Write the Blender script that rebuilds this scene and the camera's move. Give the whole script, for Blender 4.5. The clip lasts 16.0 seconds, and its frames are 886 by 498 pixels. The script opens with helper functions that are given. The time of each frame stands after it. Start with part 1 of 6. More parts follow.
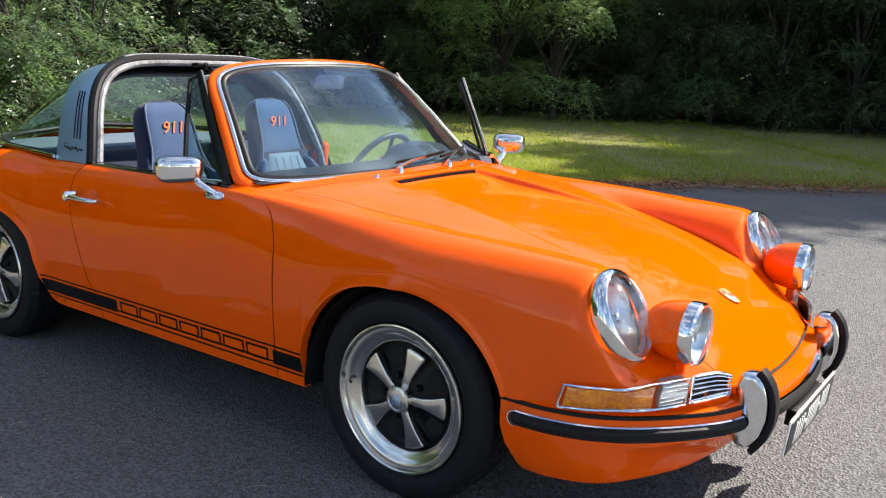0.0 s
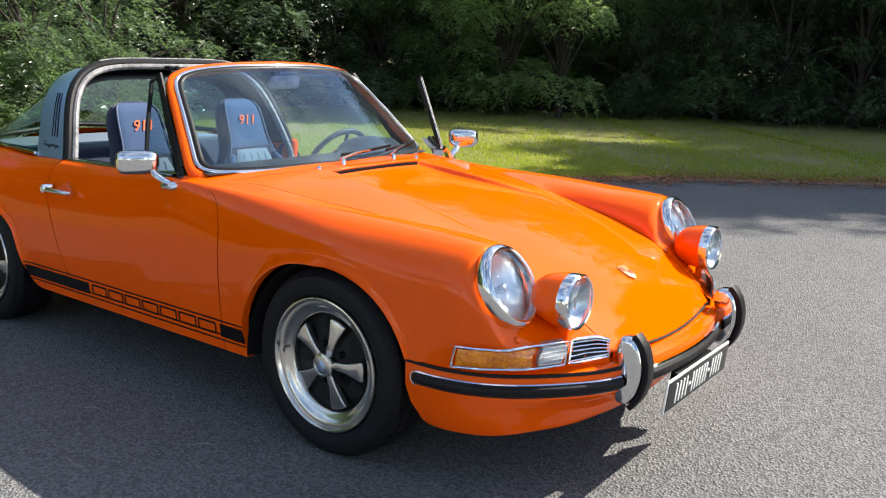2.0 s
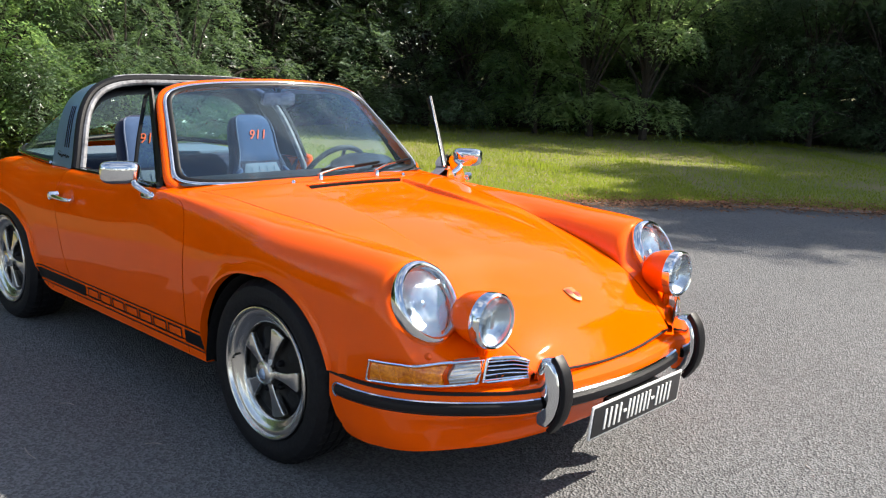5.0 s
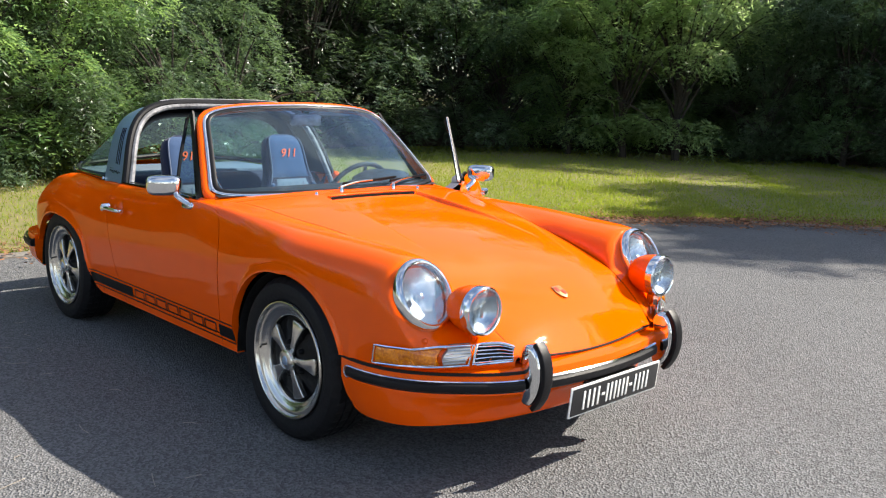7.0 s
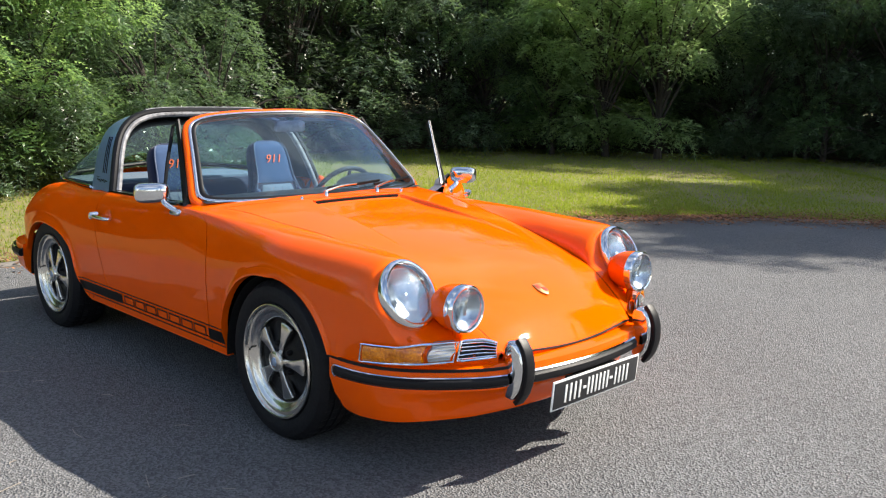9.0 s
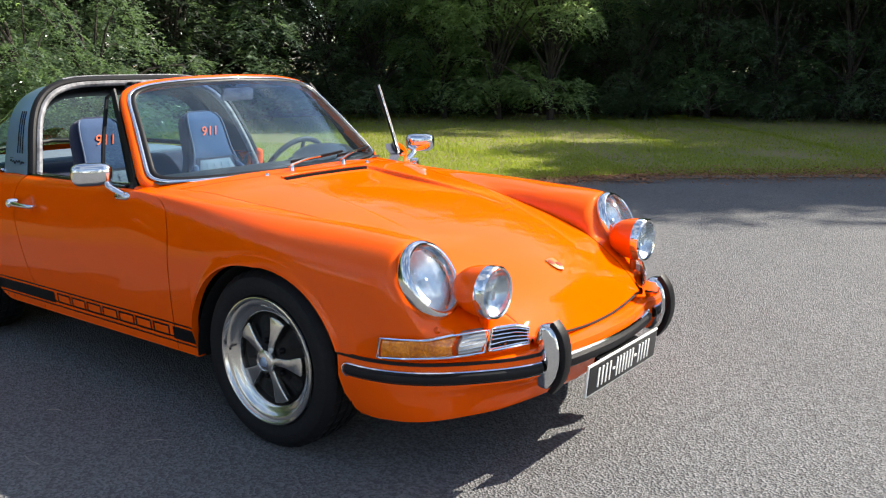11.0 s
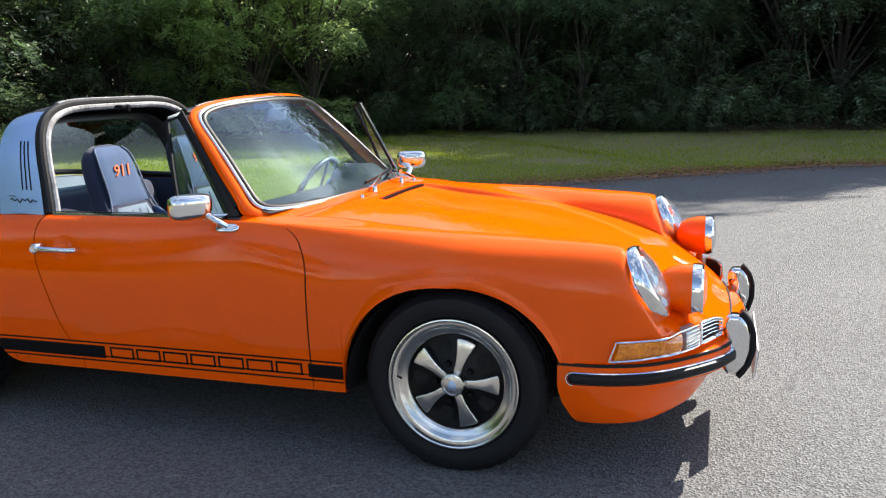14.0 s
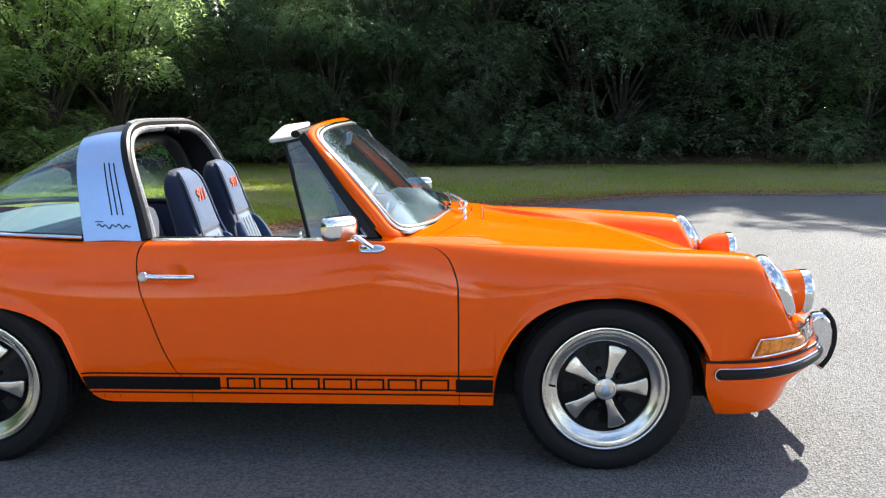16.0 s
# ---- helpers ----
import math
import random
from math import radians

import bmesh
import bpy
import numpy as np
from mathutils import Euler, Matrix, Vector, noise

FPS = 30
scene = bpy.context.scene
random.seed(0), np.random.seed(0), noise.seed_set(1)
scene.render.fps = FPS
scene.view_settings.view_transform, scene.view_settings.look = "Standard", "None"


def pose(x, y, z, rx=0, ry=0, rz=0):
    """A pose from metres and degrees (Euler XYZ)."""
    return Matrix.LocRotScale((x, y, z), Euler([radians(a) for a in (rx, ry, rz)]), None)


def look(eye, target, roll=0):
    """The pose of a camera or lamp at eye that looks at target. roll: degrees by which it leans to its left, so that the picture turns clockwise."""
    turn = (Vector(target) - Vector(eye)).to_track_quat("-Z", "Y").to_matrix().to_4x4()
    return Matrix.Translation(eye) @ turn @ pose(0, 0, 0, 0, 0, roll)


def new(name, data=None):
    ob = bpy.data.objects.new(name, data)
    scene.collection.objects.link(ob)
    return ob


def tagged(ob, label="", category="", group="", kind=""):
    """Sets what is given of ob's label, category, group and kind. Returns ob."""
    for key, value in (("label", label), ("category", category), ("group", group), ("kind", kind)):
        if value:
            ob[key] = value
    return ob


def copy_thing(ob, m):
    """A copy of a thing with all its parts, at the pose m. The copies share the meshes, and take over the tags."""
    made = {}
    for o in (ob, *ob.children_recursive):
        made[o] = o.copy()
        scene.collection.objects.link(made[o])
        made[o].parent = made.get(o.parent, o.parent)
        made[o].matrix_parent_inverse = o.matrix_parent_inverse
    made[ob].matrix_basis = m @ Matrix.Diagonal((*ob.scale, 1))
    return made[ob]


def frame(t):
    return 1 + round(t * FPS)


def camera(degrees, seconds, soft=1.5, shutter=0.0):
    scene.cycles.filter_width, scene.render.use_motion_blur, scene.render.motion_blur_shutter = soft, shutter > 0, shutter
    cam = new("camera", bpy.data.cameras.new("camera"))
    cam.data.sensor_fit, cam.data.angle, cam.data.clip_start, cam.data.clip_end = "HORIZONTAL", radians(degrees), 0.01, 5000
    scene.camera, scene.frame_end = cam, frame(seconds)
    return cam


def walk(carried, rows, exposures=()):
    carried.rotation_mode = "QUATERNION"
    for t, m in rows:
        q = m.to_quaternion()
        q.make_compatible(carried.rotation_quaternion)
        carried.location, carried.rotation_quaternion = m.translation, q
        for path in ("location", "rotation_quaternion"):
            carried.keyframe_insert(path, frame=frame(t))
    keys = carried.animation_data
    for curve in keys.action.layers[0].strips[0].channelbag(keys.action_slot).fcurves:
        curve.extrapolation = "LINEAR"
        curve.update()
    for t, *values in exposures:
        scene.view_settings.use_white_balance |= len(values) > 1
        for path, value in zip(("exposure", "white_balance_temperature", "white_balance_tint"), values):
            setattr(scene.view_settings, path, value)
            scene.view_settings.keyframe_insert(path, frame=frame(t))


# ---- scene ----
cam = camera(54.0, 16.0, soft=1.2)
PATH = [
    (0, (1.46, -2.623, 1.278), (0.329, -1.03, 0.848), 2.2),
    (0.5, (1.541, -2.68, 1.276), (0.405, -1.089, 0.851), 2.0),
    (1, (1.652, -2.69, 1.275), (0.51, -1.104, 0.849), 1.9),
    (1.5, (1.807, -2.688, 1.282), (0.651, -1.113, 0.854), 1.6),
    (2, (1.904, -2.664, 1.29), (0.73, -1.103, 0.859), 1.5),
    (2.5, (1.909, -2.553, 1.283), (0.708, -1.014, 0.851), 1.6),
    (3, (1.949, -2.457, 1.286), (0.722, -0.938, 0.856), 1.8),
    (3.5, (2.025, -2.362, 1.288), (0.763, -0.869, 0.865), 2.0),
    (4, (2.108, -2.33, 1.292), (0.813, -0.862, 0.878), 2.0),
    (6.5, (2.622, -2.452, 1.305), (1.2, -1.092, 0.944), 1.9),
    (7, (2.688, -2.512, 1.305), (1.258, -1.157, 0.958), 1.7),
    (7.5, (2.738, -2.546, 1.309), (1.31, -1.187, 0.97), 1.4),
    (8, (2.755, -2.558, 1.31), (1.332, -1.193, 0.977), 1.2),
    (8.5, (2.765, -2.569, 1.311), (1.345, -1.2, 0.977), 1.0),
    (9, (2.759, -2.56, 1.313), (1.349, -1.183, 0.972), 0.7),
    (9.5, (2.687, -2.497, 1.306), (1.3, -1.101, 0.95), 0.4),
    (10, (2.57, -2.459, 1.294), (1.228, -1.026, 0.916), -0.0),
    (12.5, (1.537, -3.041, 1.294), (0.616, -1.319, 0.863), -1.0),
    (13, (1.342, -3.109, 1.297), (0.499, -1.344, 0.88), -1.4),
    (13.5, (1.083, -3.229, 1.29), (0.357, -1.409, 0.891), -1.2),
    (14, (0.811, -3.369, 1.297), (0.211, -1.5, 0.914), -1.2),
    (14.5, (0.5, -3.441, 1.282), (0.024, -1.534, 0.914), -1.2),
    (15, (0.186, -3.553, 1.269), (-0.164, -1.615, 0.921), -0.9),
    (15.5, (-0.155, -3.68, 1.285), (-0.363, -1.719, 0.952), -0.5),
    (16, (-0.482, -3.745, 1.274), (-0.547, -1.77, 0.964), -0.0),
]
walk(cam, [(t, look(eye, target, roll)) for t, eye, target, roll in PATH], exposures=[(0, 1.25, 6600, 10), (10, 1.15, 6600, 10), (13, 1.3, 6550, 10), (14.5, 1.5, 6500, 10), (16, 1.7, 6450, 9)])

# ---- light ----
SUN_TO = Vector((0.6, 1.0, 1.0)).normalized()
world = bpy.data.worlds.new("world")
scene.world = world
world.use_nodes = True
wn = world.node_tree.nodes
sky = wn.new("ShaderNodeTexSky")
sky.sky_type, sky.sun_disc = "NISHITA", False
sky.dust_density, sky.ozone_density = 0.7, 1.0
sky.sun_elevation, sky.sun_rotation = math.asin(SUN_TO.z), math.atan2(SUN_TO.x, SUN_TO.y)
wl = world.node_tree.links
# fair-weather clouds, broken, over the whole sky
cloud_at, cloud, cover, pale, over = wn.new("ShaderNodeTexCoord"), wn.new("ShaderNodeTexNoise"), wn.new("ShaderNodeMapRange"), wn.new("ShaderNodeHueSaturation"), wn.new("ShaderNodeMix")
over.data_type = "RGBA"
cloud.inputs["Scale"].default_value, cloud.inputs["Detail"].default_value, cloud.inputs["Roughness"].default_value = 3.4, 8, 0.6
cover.inputs["From Min"].default_value, cover.inputs["From Max"].default_value = 0.50, 0.64
pale.inputs["Saturation"].default_value, pale.inputs["Value"].default_value = 0.25, 1.9
wl.new(cloud_at.outputs["Generated"], cloud.inputs["Vector"])
wl.new(cloud.outputs["Fac"], cover.inputs["Value"])
wl.new(sky.outputs[0], pale.inputs["Color"])
wl.new(cover.outputs[0], over.inputs["Factor"])
wl.new(sky.outputs[0], over.inputs["A"])
wl.new(pale.outputs[0], over.inputs["B"])
wl.new(over.outputs["Result"], wn["Background"].inputs[0])
wn["Background"].inputs[1].default_value = 0.10
sun = new("sun", bpy.data.lights.new("sun", "SUN"))
sun.data.energy, sun.data.angle, sun.data.color = 5.0, radians(0.5), (1.0, 0.93, 0.82)
sun.matrix_world = look(SUN_TO * 30, (0, 0, 0))


# ---- materials ----
def mat(name, base, rough=0.5, metal=0.0, vary=0.0, scale=8.0, fine=80.0, bump=0.0, coat=0.0, second=None,
        per_object=0.0, per_island=0.0, trans=0.0, sheen=0.0, spec=0.5, subsurface=0.0):
    """Principled material with noise at two scales in colour, roughness and relief."""
    m = bpy.data.materials.new(name)
    m.use_nodes = True
    nt = m.node_tree
    n, ln = nt.nodes, nt.links
    b = n["Principled BSDF"]
    b.inputs["Roughness"].default_value = rough
    b.inputs["Metallic"].default_value = metal
    b.inputs["Coat Weight"].default_value = coat
    b.inputs["Coat Roughness"].default_value = 0.06
    b.inputs["Transmission Weight"].default_value = trans
    b.inputs["Sheen Weight"].default_value = sheen
    b.inputs["Specular IOR Level"].default_value = spec
    col = (*base, 1)
    b.inputs["Base Color"].default_value = col
    if vary or bump or second:
        tc = n.new("ShaderNodeTexCoord")
        big, small = n.new("ShaderNodeTexNoise"), n.new("ShaderNodeTexNoise")
        for t, s in ((big, scale), (small, fine)):
            t.inputs["Scale"].default_value = s
            t.inputs["Detail"].default_value = 6
            ln.new(tc.outputs["Object"], t.inputs["Vector"])
        add = n.new("ShaderNodeMath")
        add.operation = "ADD"
        ln.new(big.outputs["Fac"], add.inputs[0])
        ln.new(small.outputs["Fac"], add.inputs[1])
        if vary or second:
            ramp = n.new("ShaderNodeMapRange")
            ramp.inputs["From Min"].default_value, ramp.inputs["From Max"].default_value = 0.65, 1.35
            ln.new(add.outputs[0], ramp.inputs["Value"])
            mix = n.new("ShaderNodeMix")
            mix.data_type = "RGBA"
            other = second or tuple(c * (1 - vary) for c in base)
            mix.inputs["A"].default_value = col
            mix.inputs["B"].default_value = (*other, 1)
            ln.new(ramp.outputs[0], mix.inputs["Factor"])
            last = mix.outputs["Result"]
            if per_object or per_island:
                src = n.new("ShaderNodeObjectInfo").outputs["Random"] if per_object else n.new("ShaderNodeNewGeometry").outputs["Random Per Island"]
                amt = per_object or per_island
                mr = n.new("ShaderNodeMapRange")
                mr.inputs["To Min"].default_value, mr.inputs["To Max"].default_value = 1 - amt, 1 + amt
                ln.new(src, mr.inputs["Value"])
                hsv = n.new("ShaderNodeHueSaturation")
                ln.new(mr.outputs[0], hsv.inputs["Value"])
                ln.new(last, hsv.inputs["Color"])
                last = hsv.outputs[0]
            ln.new(last, b.inputs["Base Color"])
            rr = n.new("ShaderNodeMapRange")
            rr.inputs["To Min"].default_value, rr.inputs["To Max"].default_value = max(rough * 0.85, 0.01), min(rough * 1.2, 1)
            ln.new(small.outputs["Fac"], rr.inputs["Value"])
            ln.new(rr.outputs[0], b.inputs["Roughness"])
        if bump:
            bp = n.new("ShaderNodeBump")
            bp.inputs["Strength"].default_value, bp.inputs["Distance"].default_value = bump, 0.01
            ln.new(add.outputs[0], bp.inputs["Height"])
            ln.new(bp.outputs[0], b.inputs["Normal"])
    return m


def glass_mat(name, tint, rough=0.0, base=0.06, graze=0.7, shine=(1, 1, 1)):
    """Thin pane: mostly see-through, with a mirror layer that grows towards grazing angles."""
    m = bpy.data.materials.new(name)
    m.use_nodes = True
    nt = m.node_tree
    n, ln = nt.nodes, nt.links
    out = n["Material Output"]
    clear, gloss, mix, lw = n.new("ShaderNodeBsdfTransparent"), n.new("ShaderNodeBsdfGlossy"), n.new("ShaderNodeMixShader"), n.new("ShaderNodeLayerWeight")
    clear.inputs[0].default_value = (*tint, 1)
    gloss.inputs["Roughness"].default_value = rough
    gloss.inputs["Color"].default_value = (*shine, 1)
    power, ramp = n.new("ShaderNodeMath"), n.new("ShaderNodeMapRange")
    power.operation = "POWER"
    power.inputs[1].default_value = 4.0
    ramp.inputs["To Min"].default_value, ramp.inputs["To Max"].default_value = base, graze
    ln.new(lw.outputs["Facing"], power.inputs[0])
    ln.new(power.outputs[0], ramp.inputs["Value"])
    ln.new(ramp.outputs[0], mix.inputs[0])
    ln.new(clear.outputs[0], mix.inputs[1])
    ln.new(gloss.outputs[0], mix.inputs[2])
    ln.new(mix.outputs[0], out.inputs["Surface"])
    return m


def shade_mat():
    """Blue tint printed on the head of the screen, fading out downwards."""
    m = glass_mat("blue_shade_band", (0.16, 0.22, 0.50), base=0.0, graze=0.0)
    n, ln = m.node_tree.nodes, m.node_tree.links
    tc, sep, ramp, mix = n.new("ShaderNodeTexCoord"), n.new("ShaderNodeSeparateXYZ"), n.new("ShaderNodeMapRange"), n.new("ShaderNodeMix")
    mix.data_type = "RGBA"
    mix.inputs["A"].default_value, mix.inputs["B"].default_value = (1, 1, 1, 1), (0.16, 0.24, 0.55, 1)
    ramp.inputs["From Min"].default_value, ramp.inputs["From Max"].default_value = 1.125, 1.215
    ln.new(tc.outputs["Object"], sep.inputs[0])
    ln.new(sep.outputs["Z"], ramp.inputs["Value"])
    ln.new(ramp.outputs[0], mix.inputs["Factor"])
    clear = [k for k in n if k.bl_idname == "ShaderNodeBsdfTransparent"][0]
    ln.new(mix.outputs["Result"], clear.inputs[0])
    return m


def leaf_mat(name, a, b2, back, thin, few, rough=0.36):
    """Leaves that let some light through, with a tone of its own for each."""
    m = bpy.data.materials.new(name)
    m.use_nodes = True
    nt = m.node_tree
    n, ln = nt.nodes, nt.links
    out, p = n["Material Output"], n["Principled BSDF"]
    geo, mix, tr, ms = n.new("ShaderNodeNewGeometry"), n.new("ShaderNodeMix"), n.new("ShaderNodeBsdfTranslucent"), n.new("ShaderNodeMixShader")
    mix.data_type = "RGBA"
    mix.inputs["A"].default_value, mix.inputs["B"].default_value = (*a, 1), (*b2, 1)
    # few above 1 keeps most leaves dark; the bright rest imitate sunlit ones
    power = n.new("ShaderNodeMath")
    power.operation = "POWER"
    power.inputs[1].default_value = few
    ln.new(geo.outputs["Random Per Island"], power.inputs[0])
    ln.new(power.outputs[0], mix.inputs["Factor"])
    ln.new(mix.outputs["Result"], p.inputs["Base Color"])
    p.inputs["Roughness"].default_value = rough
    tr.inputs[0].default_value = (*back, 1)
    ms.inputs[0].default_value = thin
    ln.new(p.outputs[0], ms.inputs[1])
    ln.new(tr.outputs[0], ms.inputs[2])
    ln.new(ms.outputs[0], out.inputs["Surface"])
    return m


PAINT = mat("orange_paint", (0.92, 0.105, 0.0003), 0.5, vary=0.05, scale=1.3, fine=9, coat=0.62, spec=0.0)
PAINT.node_tree.nodes["Principled BSDF"].inputs["Coat Roughness"].default_value = 0.025
CHROME = mat("chrome", (0.82, 0.83, 0.85), 0.06, 1.0, vary=0.12, scale=6, fine=60)
# the steel's blue is reflected sky, put into its base colour
STEEL = mat("brushed_steel", (0.42, 0.57, 0.84), 0.38, 1.0, vary=0.1, scale=5, fine=120)
ALU = mat("polished_aluminium", (0.74, 0.72, 0.68), 0.21, 1.0, vary=0.05, scale=4, fine=14)
RUBBER = mat("black_rubber", (0.010, 0.010, 0.012), 0.42, vary=0.4, scale=12, fine=140, bump=0.08, spec=0.2)
TYRE = mat("tyre_rubber", (0.009, 0.009, 0.011), 0.62, vary=0.35, scale=10, fine=90, bump=0.15, spec=0.25)
BLACK = mat("satin_black", (0.004, 0.004, 0.005), 0.4, vary=0.3, scale=9, fine=70, spec=0.2)
DARK = mat("underseal", (0.006, 0.006, 0.006), 0.9, vary=0.4, scale=9, fine=60, bump=0.2)
SEAL = mat("weathered_grey_seal", (0.34, 0.34, 0.36), 0.5, vary=0.35, scale=11, fine=45, bump=0.4, second=(0.07, 0.07, 0.075))
VINYL = mat("black_vinyl", (0.013, 0.013, 0.014), 0.5, vary=0.4, scale=12, fine=300, bump=0.12)
NAVY = mat("navy_cloth", (0.005, 0.012, 0.045), 0.9, vary=0.35, scale=20, fine=500, bump=0.15, sheen=0.2)
DENIM = mat("grey_blue_cloth", (0.024, 0.062, 0.15), 0.9, vary=0.25, scale=18, fine=500, bump=0.15, sheen=0.2)
PALE = mat("pale_blue_insert", (0.13, 0.175, 0.23), 0.9, vary=0.25, scale=30, fine=400, bump=0.15)
PIPING = mat("dark_piping", (0.09, 0.12, 0.19), 0.7, vary=0.1)
CARPET = mat("dark_blue_carpet", (0.012, 0.016, 0.035), 0.95, vary=0.4, scale=25, fine=300, bump=0.3)
AMBER = mat("amber_lens", (1.0, 0.34, 0.004), 0.1, scale=26, fine=110, bump=0.15, coat=1.0, second=(0.52, 0.10, 0.001))
CLEARLENS = mat("clear_ribbed_lens", (0.32, 0.32, 0.31), 0.14, scale=40, fine=160, bump=0.25, coat=0.6, second=(0.25, 0.25, 0.25))
REFLECTOR = mat("lamp_reflector", (0.50, 0.58, 0.66), 0.24, 1.0, vary=0.1, scale=20, fine=120, bump=0.06)
WHITE = mat("white_enamel", (0.78, 0.78, 0.76), 0.35, vary=0.08, scale=12)
PLATE = mat("plate_black", (0.02, 0.02, 0.022), 0.35, vary=0.2, scale=14)
STITCH = mat("orange_thread", (0.9, 0.13, 0.03), 0.7, vary=0.1, scale=60)
RED = mat("badge_enamel", (0.45, 0.05, 0.02), 0.3, vary=0.2, scale=90)
GOLD = mat("badge_gold", (0.42, 0.28, 0.11), 0.42, 0.6, vary=0.1, scale=60)
VISOR = mat("visor_vinyl", (0.6, 0.6, 0.58), 0.5, vary=0.12, scale=20)
# shine puts the blue of a reflected sky into the screen's mirror layer
SCREEN = glass_mat("tinted_screen", (0.60, 0.83, 0.95), base=0.075, graze=0.85, shine=(0.70, 0.88, 1.0))
PANE = glass_mat("green_tinted_pane", (0.62, 0.80, 0.74), base=0.09, graze=0.7)
SHADE = shade_mat()


def dusty(m, much):
    """A thin film of dust on a pane, which scatters a little of the light that falls on it."""
    n, ln = m.node_tree.nodes, m.node_tree.links
    out = n["Material Output"]
    clean = out.inputs["Surface"].links[0].from_socket
    film, back, both, mix = n.new("ShaderNodeBsdfDiffuse"), n.new("ShaderNodeBsdfTranslucent"), n.new("ShaderNodeMixShader"), n.new("ShaderNodeMixShader")
    tc, tex, ramp = n.new("ShaderNodeTexCoord"), n.new("ShaderNodeTexNoise"), n.new("ShaderNodeMapRange")
    film.inputs[0].default_value = back.inputs[0].default_value = (0.62, 0.76, 0.88, 1)
    tex.inputs["Scale"].default_value, tex.inputs["Detail"].default_value = 5, 5
    ramp.inputs["From Min"].default_value, ramp.inputs["From Max"].default_value = 0.3, 0.7
    ramp.inputs["To Min"].default_value, ramp.inputs["To Max"].default_value = much * 0.5, much * 1.4
    ln.new(tc.outputs["Object"], tex.inputs["Vector"])
    ln.new(tex.outputs["Fac"], ramp.inputs["Value"])
    ln.new(film.outputs[0], both.inputs[1])
    ln.new(back.outputs[0], both.inputs[2])
    ln.new(ramp.outputs[0], mix.inputs[0])
    ln.new(clean, mix.inputs[1])
    ln.new(both.outputs[0], mix.inputs[2])
    ln.new(mix.outputs[0], out.inputs["Surface"])


dusty(SCREEN, 0.022)
VENT = glass_mat("blue_tinted_pane", (0.55, 0.68, 0.72), base=0.10)
LENS = glass_mat("lamp_glass", (0.93, 0.95, 0.96), rough=0.04, base=0.10)


def ribbed_glass():
    """Moulded lamp glass: clear, a little milky, with bright gloss."""
    m = glass_mat("ribbed_lamp_glass", (0.86, 0.89, 0.92), rough=0.06, base=0.13)
    n, ln = m.node_tree.nodes, m.node_tree.links
    out = n["Material Output"]
    clear = out.inputs["Surface"].links[0].from_socket
    milk, mix, wave, tc, ramp = n.new("ShaderNodeBsdfTranslucent"), n.new("ShaderNodeMixShader"), n.new("ShaderNodeTexWave"), n.new("ShaderNodeTexCoord"), n.new("ShaderNodeMapRange")
    milk.inputs[0].default_value = (0.50, 0.60, 0.70, 1)
    wave.bands_direction = "Y"
    wave.inputs["Scale"].default_value, wave.inputs["Distortion"].default_value = 38, 0.6
    ramp.inputs["To Min"].default_value, ramp.inputs["To Max"].default_value = 0.03, 0.16
    ln.new(tc.outputs["Object"], wave.inputs["Vector"])
    ln.new(wave.outputs["Fac"], ramp.inputs["Value"])
    ln.new(ramp.outputs[0], mix.inputs[0])
    ln.new(clear, mix.inputs[1])
    ln.new(milk.outputs[0], mix.inputs[2])
    ln.new(mix.outputs[0], out.inputs["Surface"])
    return m


RIBBED = ribbed_glass()
MIRROR = mat("mirror_glass", (0.85, 0.87, 0.88), 0.02, 1.0)


def asphalt_mat():
    m = mat("asphalt", (0.146, 0.147, 0.150), 0.82, vary=0.25, scale=0.7, fine=40, spec=0.32)
    n, ln = m.node_tree.nodes, m.node_tree.links
    b = n["Principled BSDF"]
    tc = n.new("ShaderNodeTexCoord")
    vor, grit = n.new("ShaderNodeTexVoronoi"), n.new("ShaderNodeTexNoise")
    vor.inputs["Scale"].default_value = 120
    grit.inputs["Scale"].default_value = 210
    for t in (vor, grit):
        ln.new(tc.outputs["Object"], t.inputs["Vector"])
    old = b.inputs["Base Color"].links[0].from_socket
    mr = n.new("ShaderNodeMapRange")
    mr.inputs["From Min"].default_value, mr.inputs["From Max"].default_value = 0.2, 0.8
    mr.inputs["To Min"].default_value, mr.inputs["To Max"].default_value = 0.70, 1.36
    sep = n.new("ShaderNodeSeparateColor")
    ln.new(vor.outputs["Color"], sep.inputs[0])
    ln.new(sep.outputs[0], mr.inputs["Value"])
    mul = n.new("ShaderNodeMix")
    mul.data_type, mul.blend_type = "RGBA", "MULTIPLY"
    mul.inputs["Factor"].default_value = 1.0
    ln.new(old, mul.inputs["A"])
    ln.new(mr.outputs[0], mul.inputs["B"])
    ln.new(mul.outputs["Result"], b.inputs["Base Color"])
    bp = n.new("ShaderNodeBump")
    bp.inputs["Strength"].default_value, bp.inputs["Distance"].default_value = 0.8, 0.010
    ln.new(vor.outputs["Distance"], bp.inputs["Height"])
    ln.new(bp.outputs[0], b.inputs["Normal"])
    return m


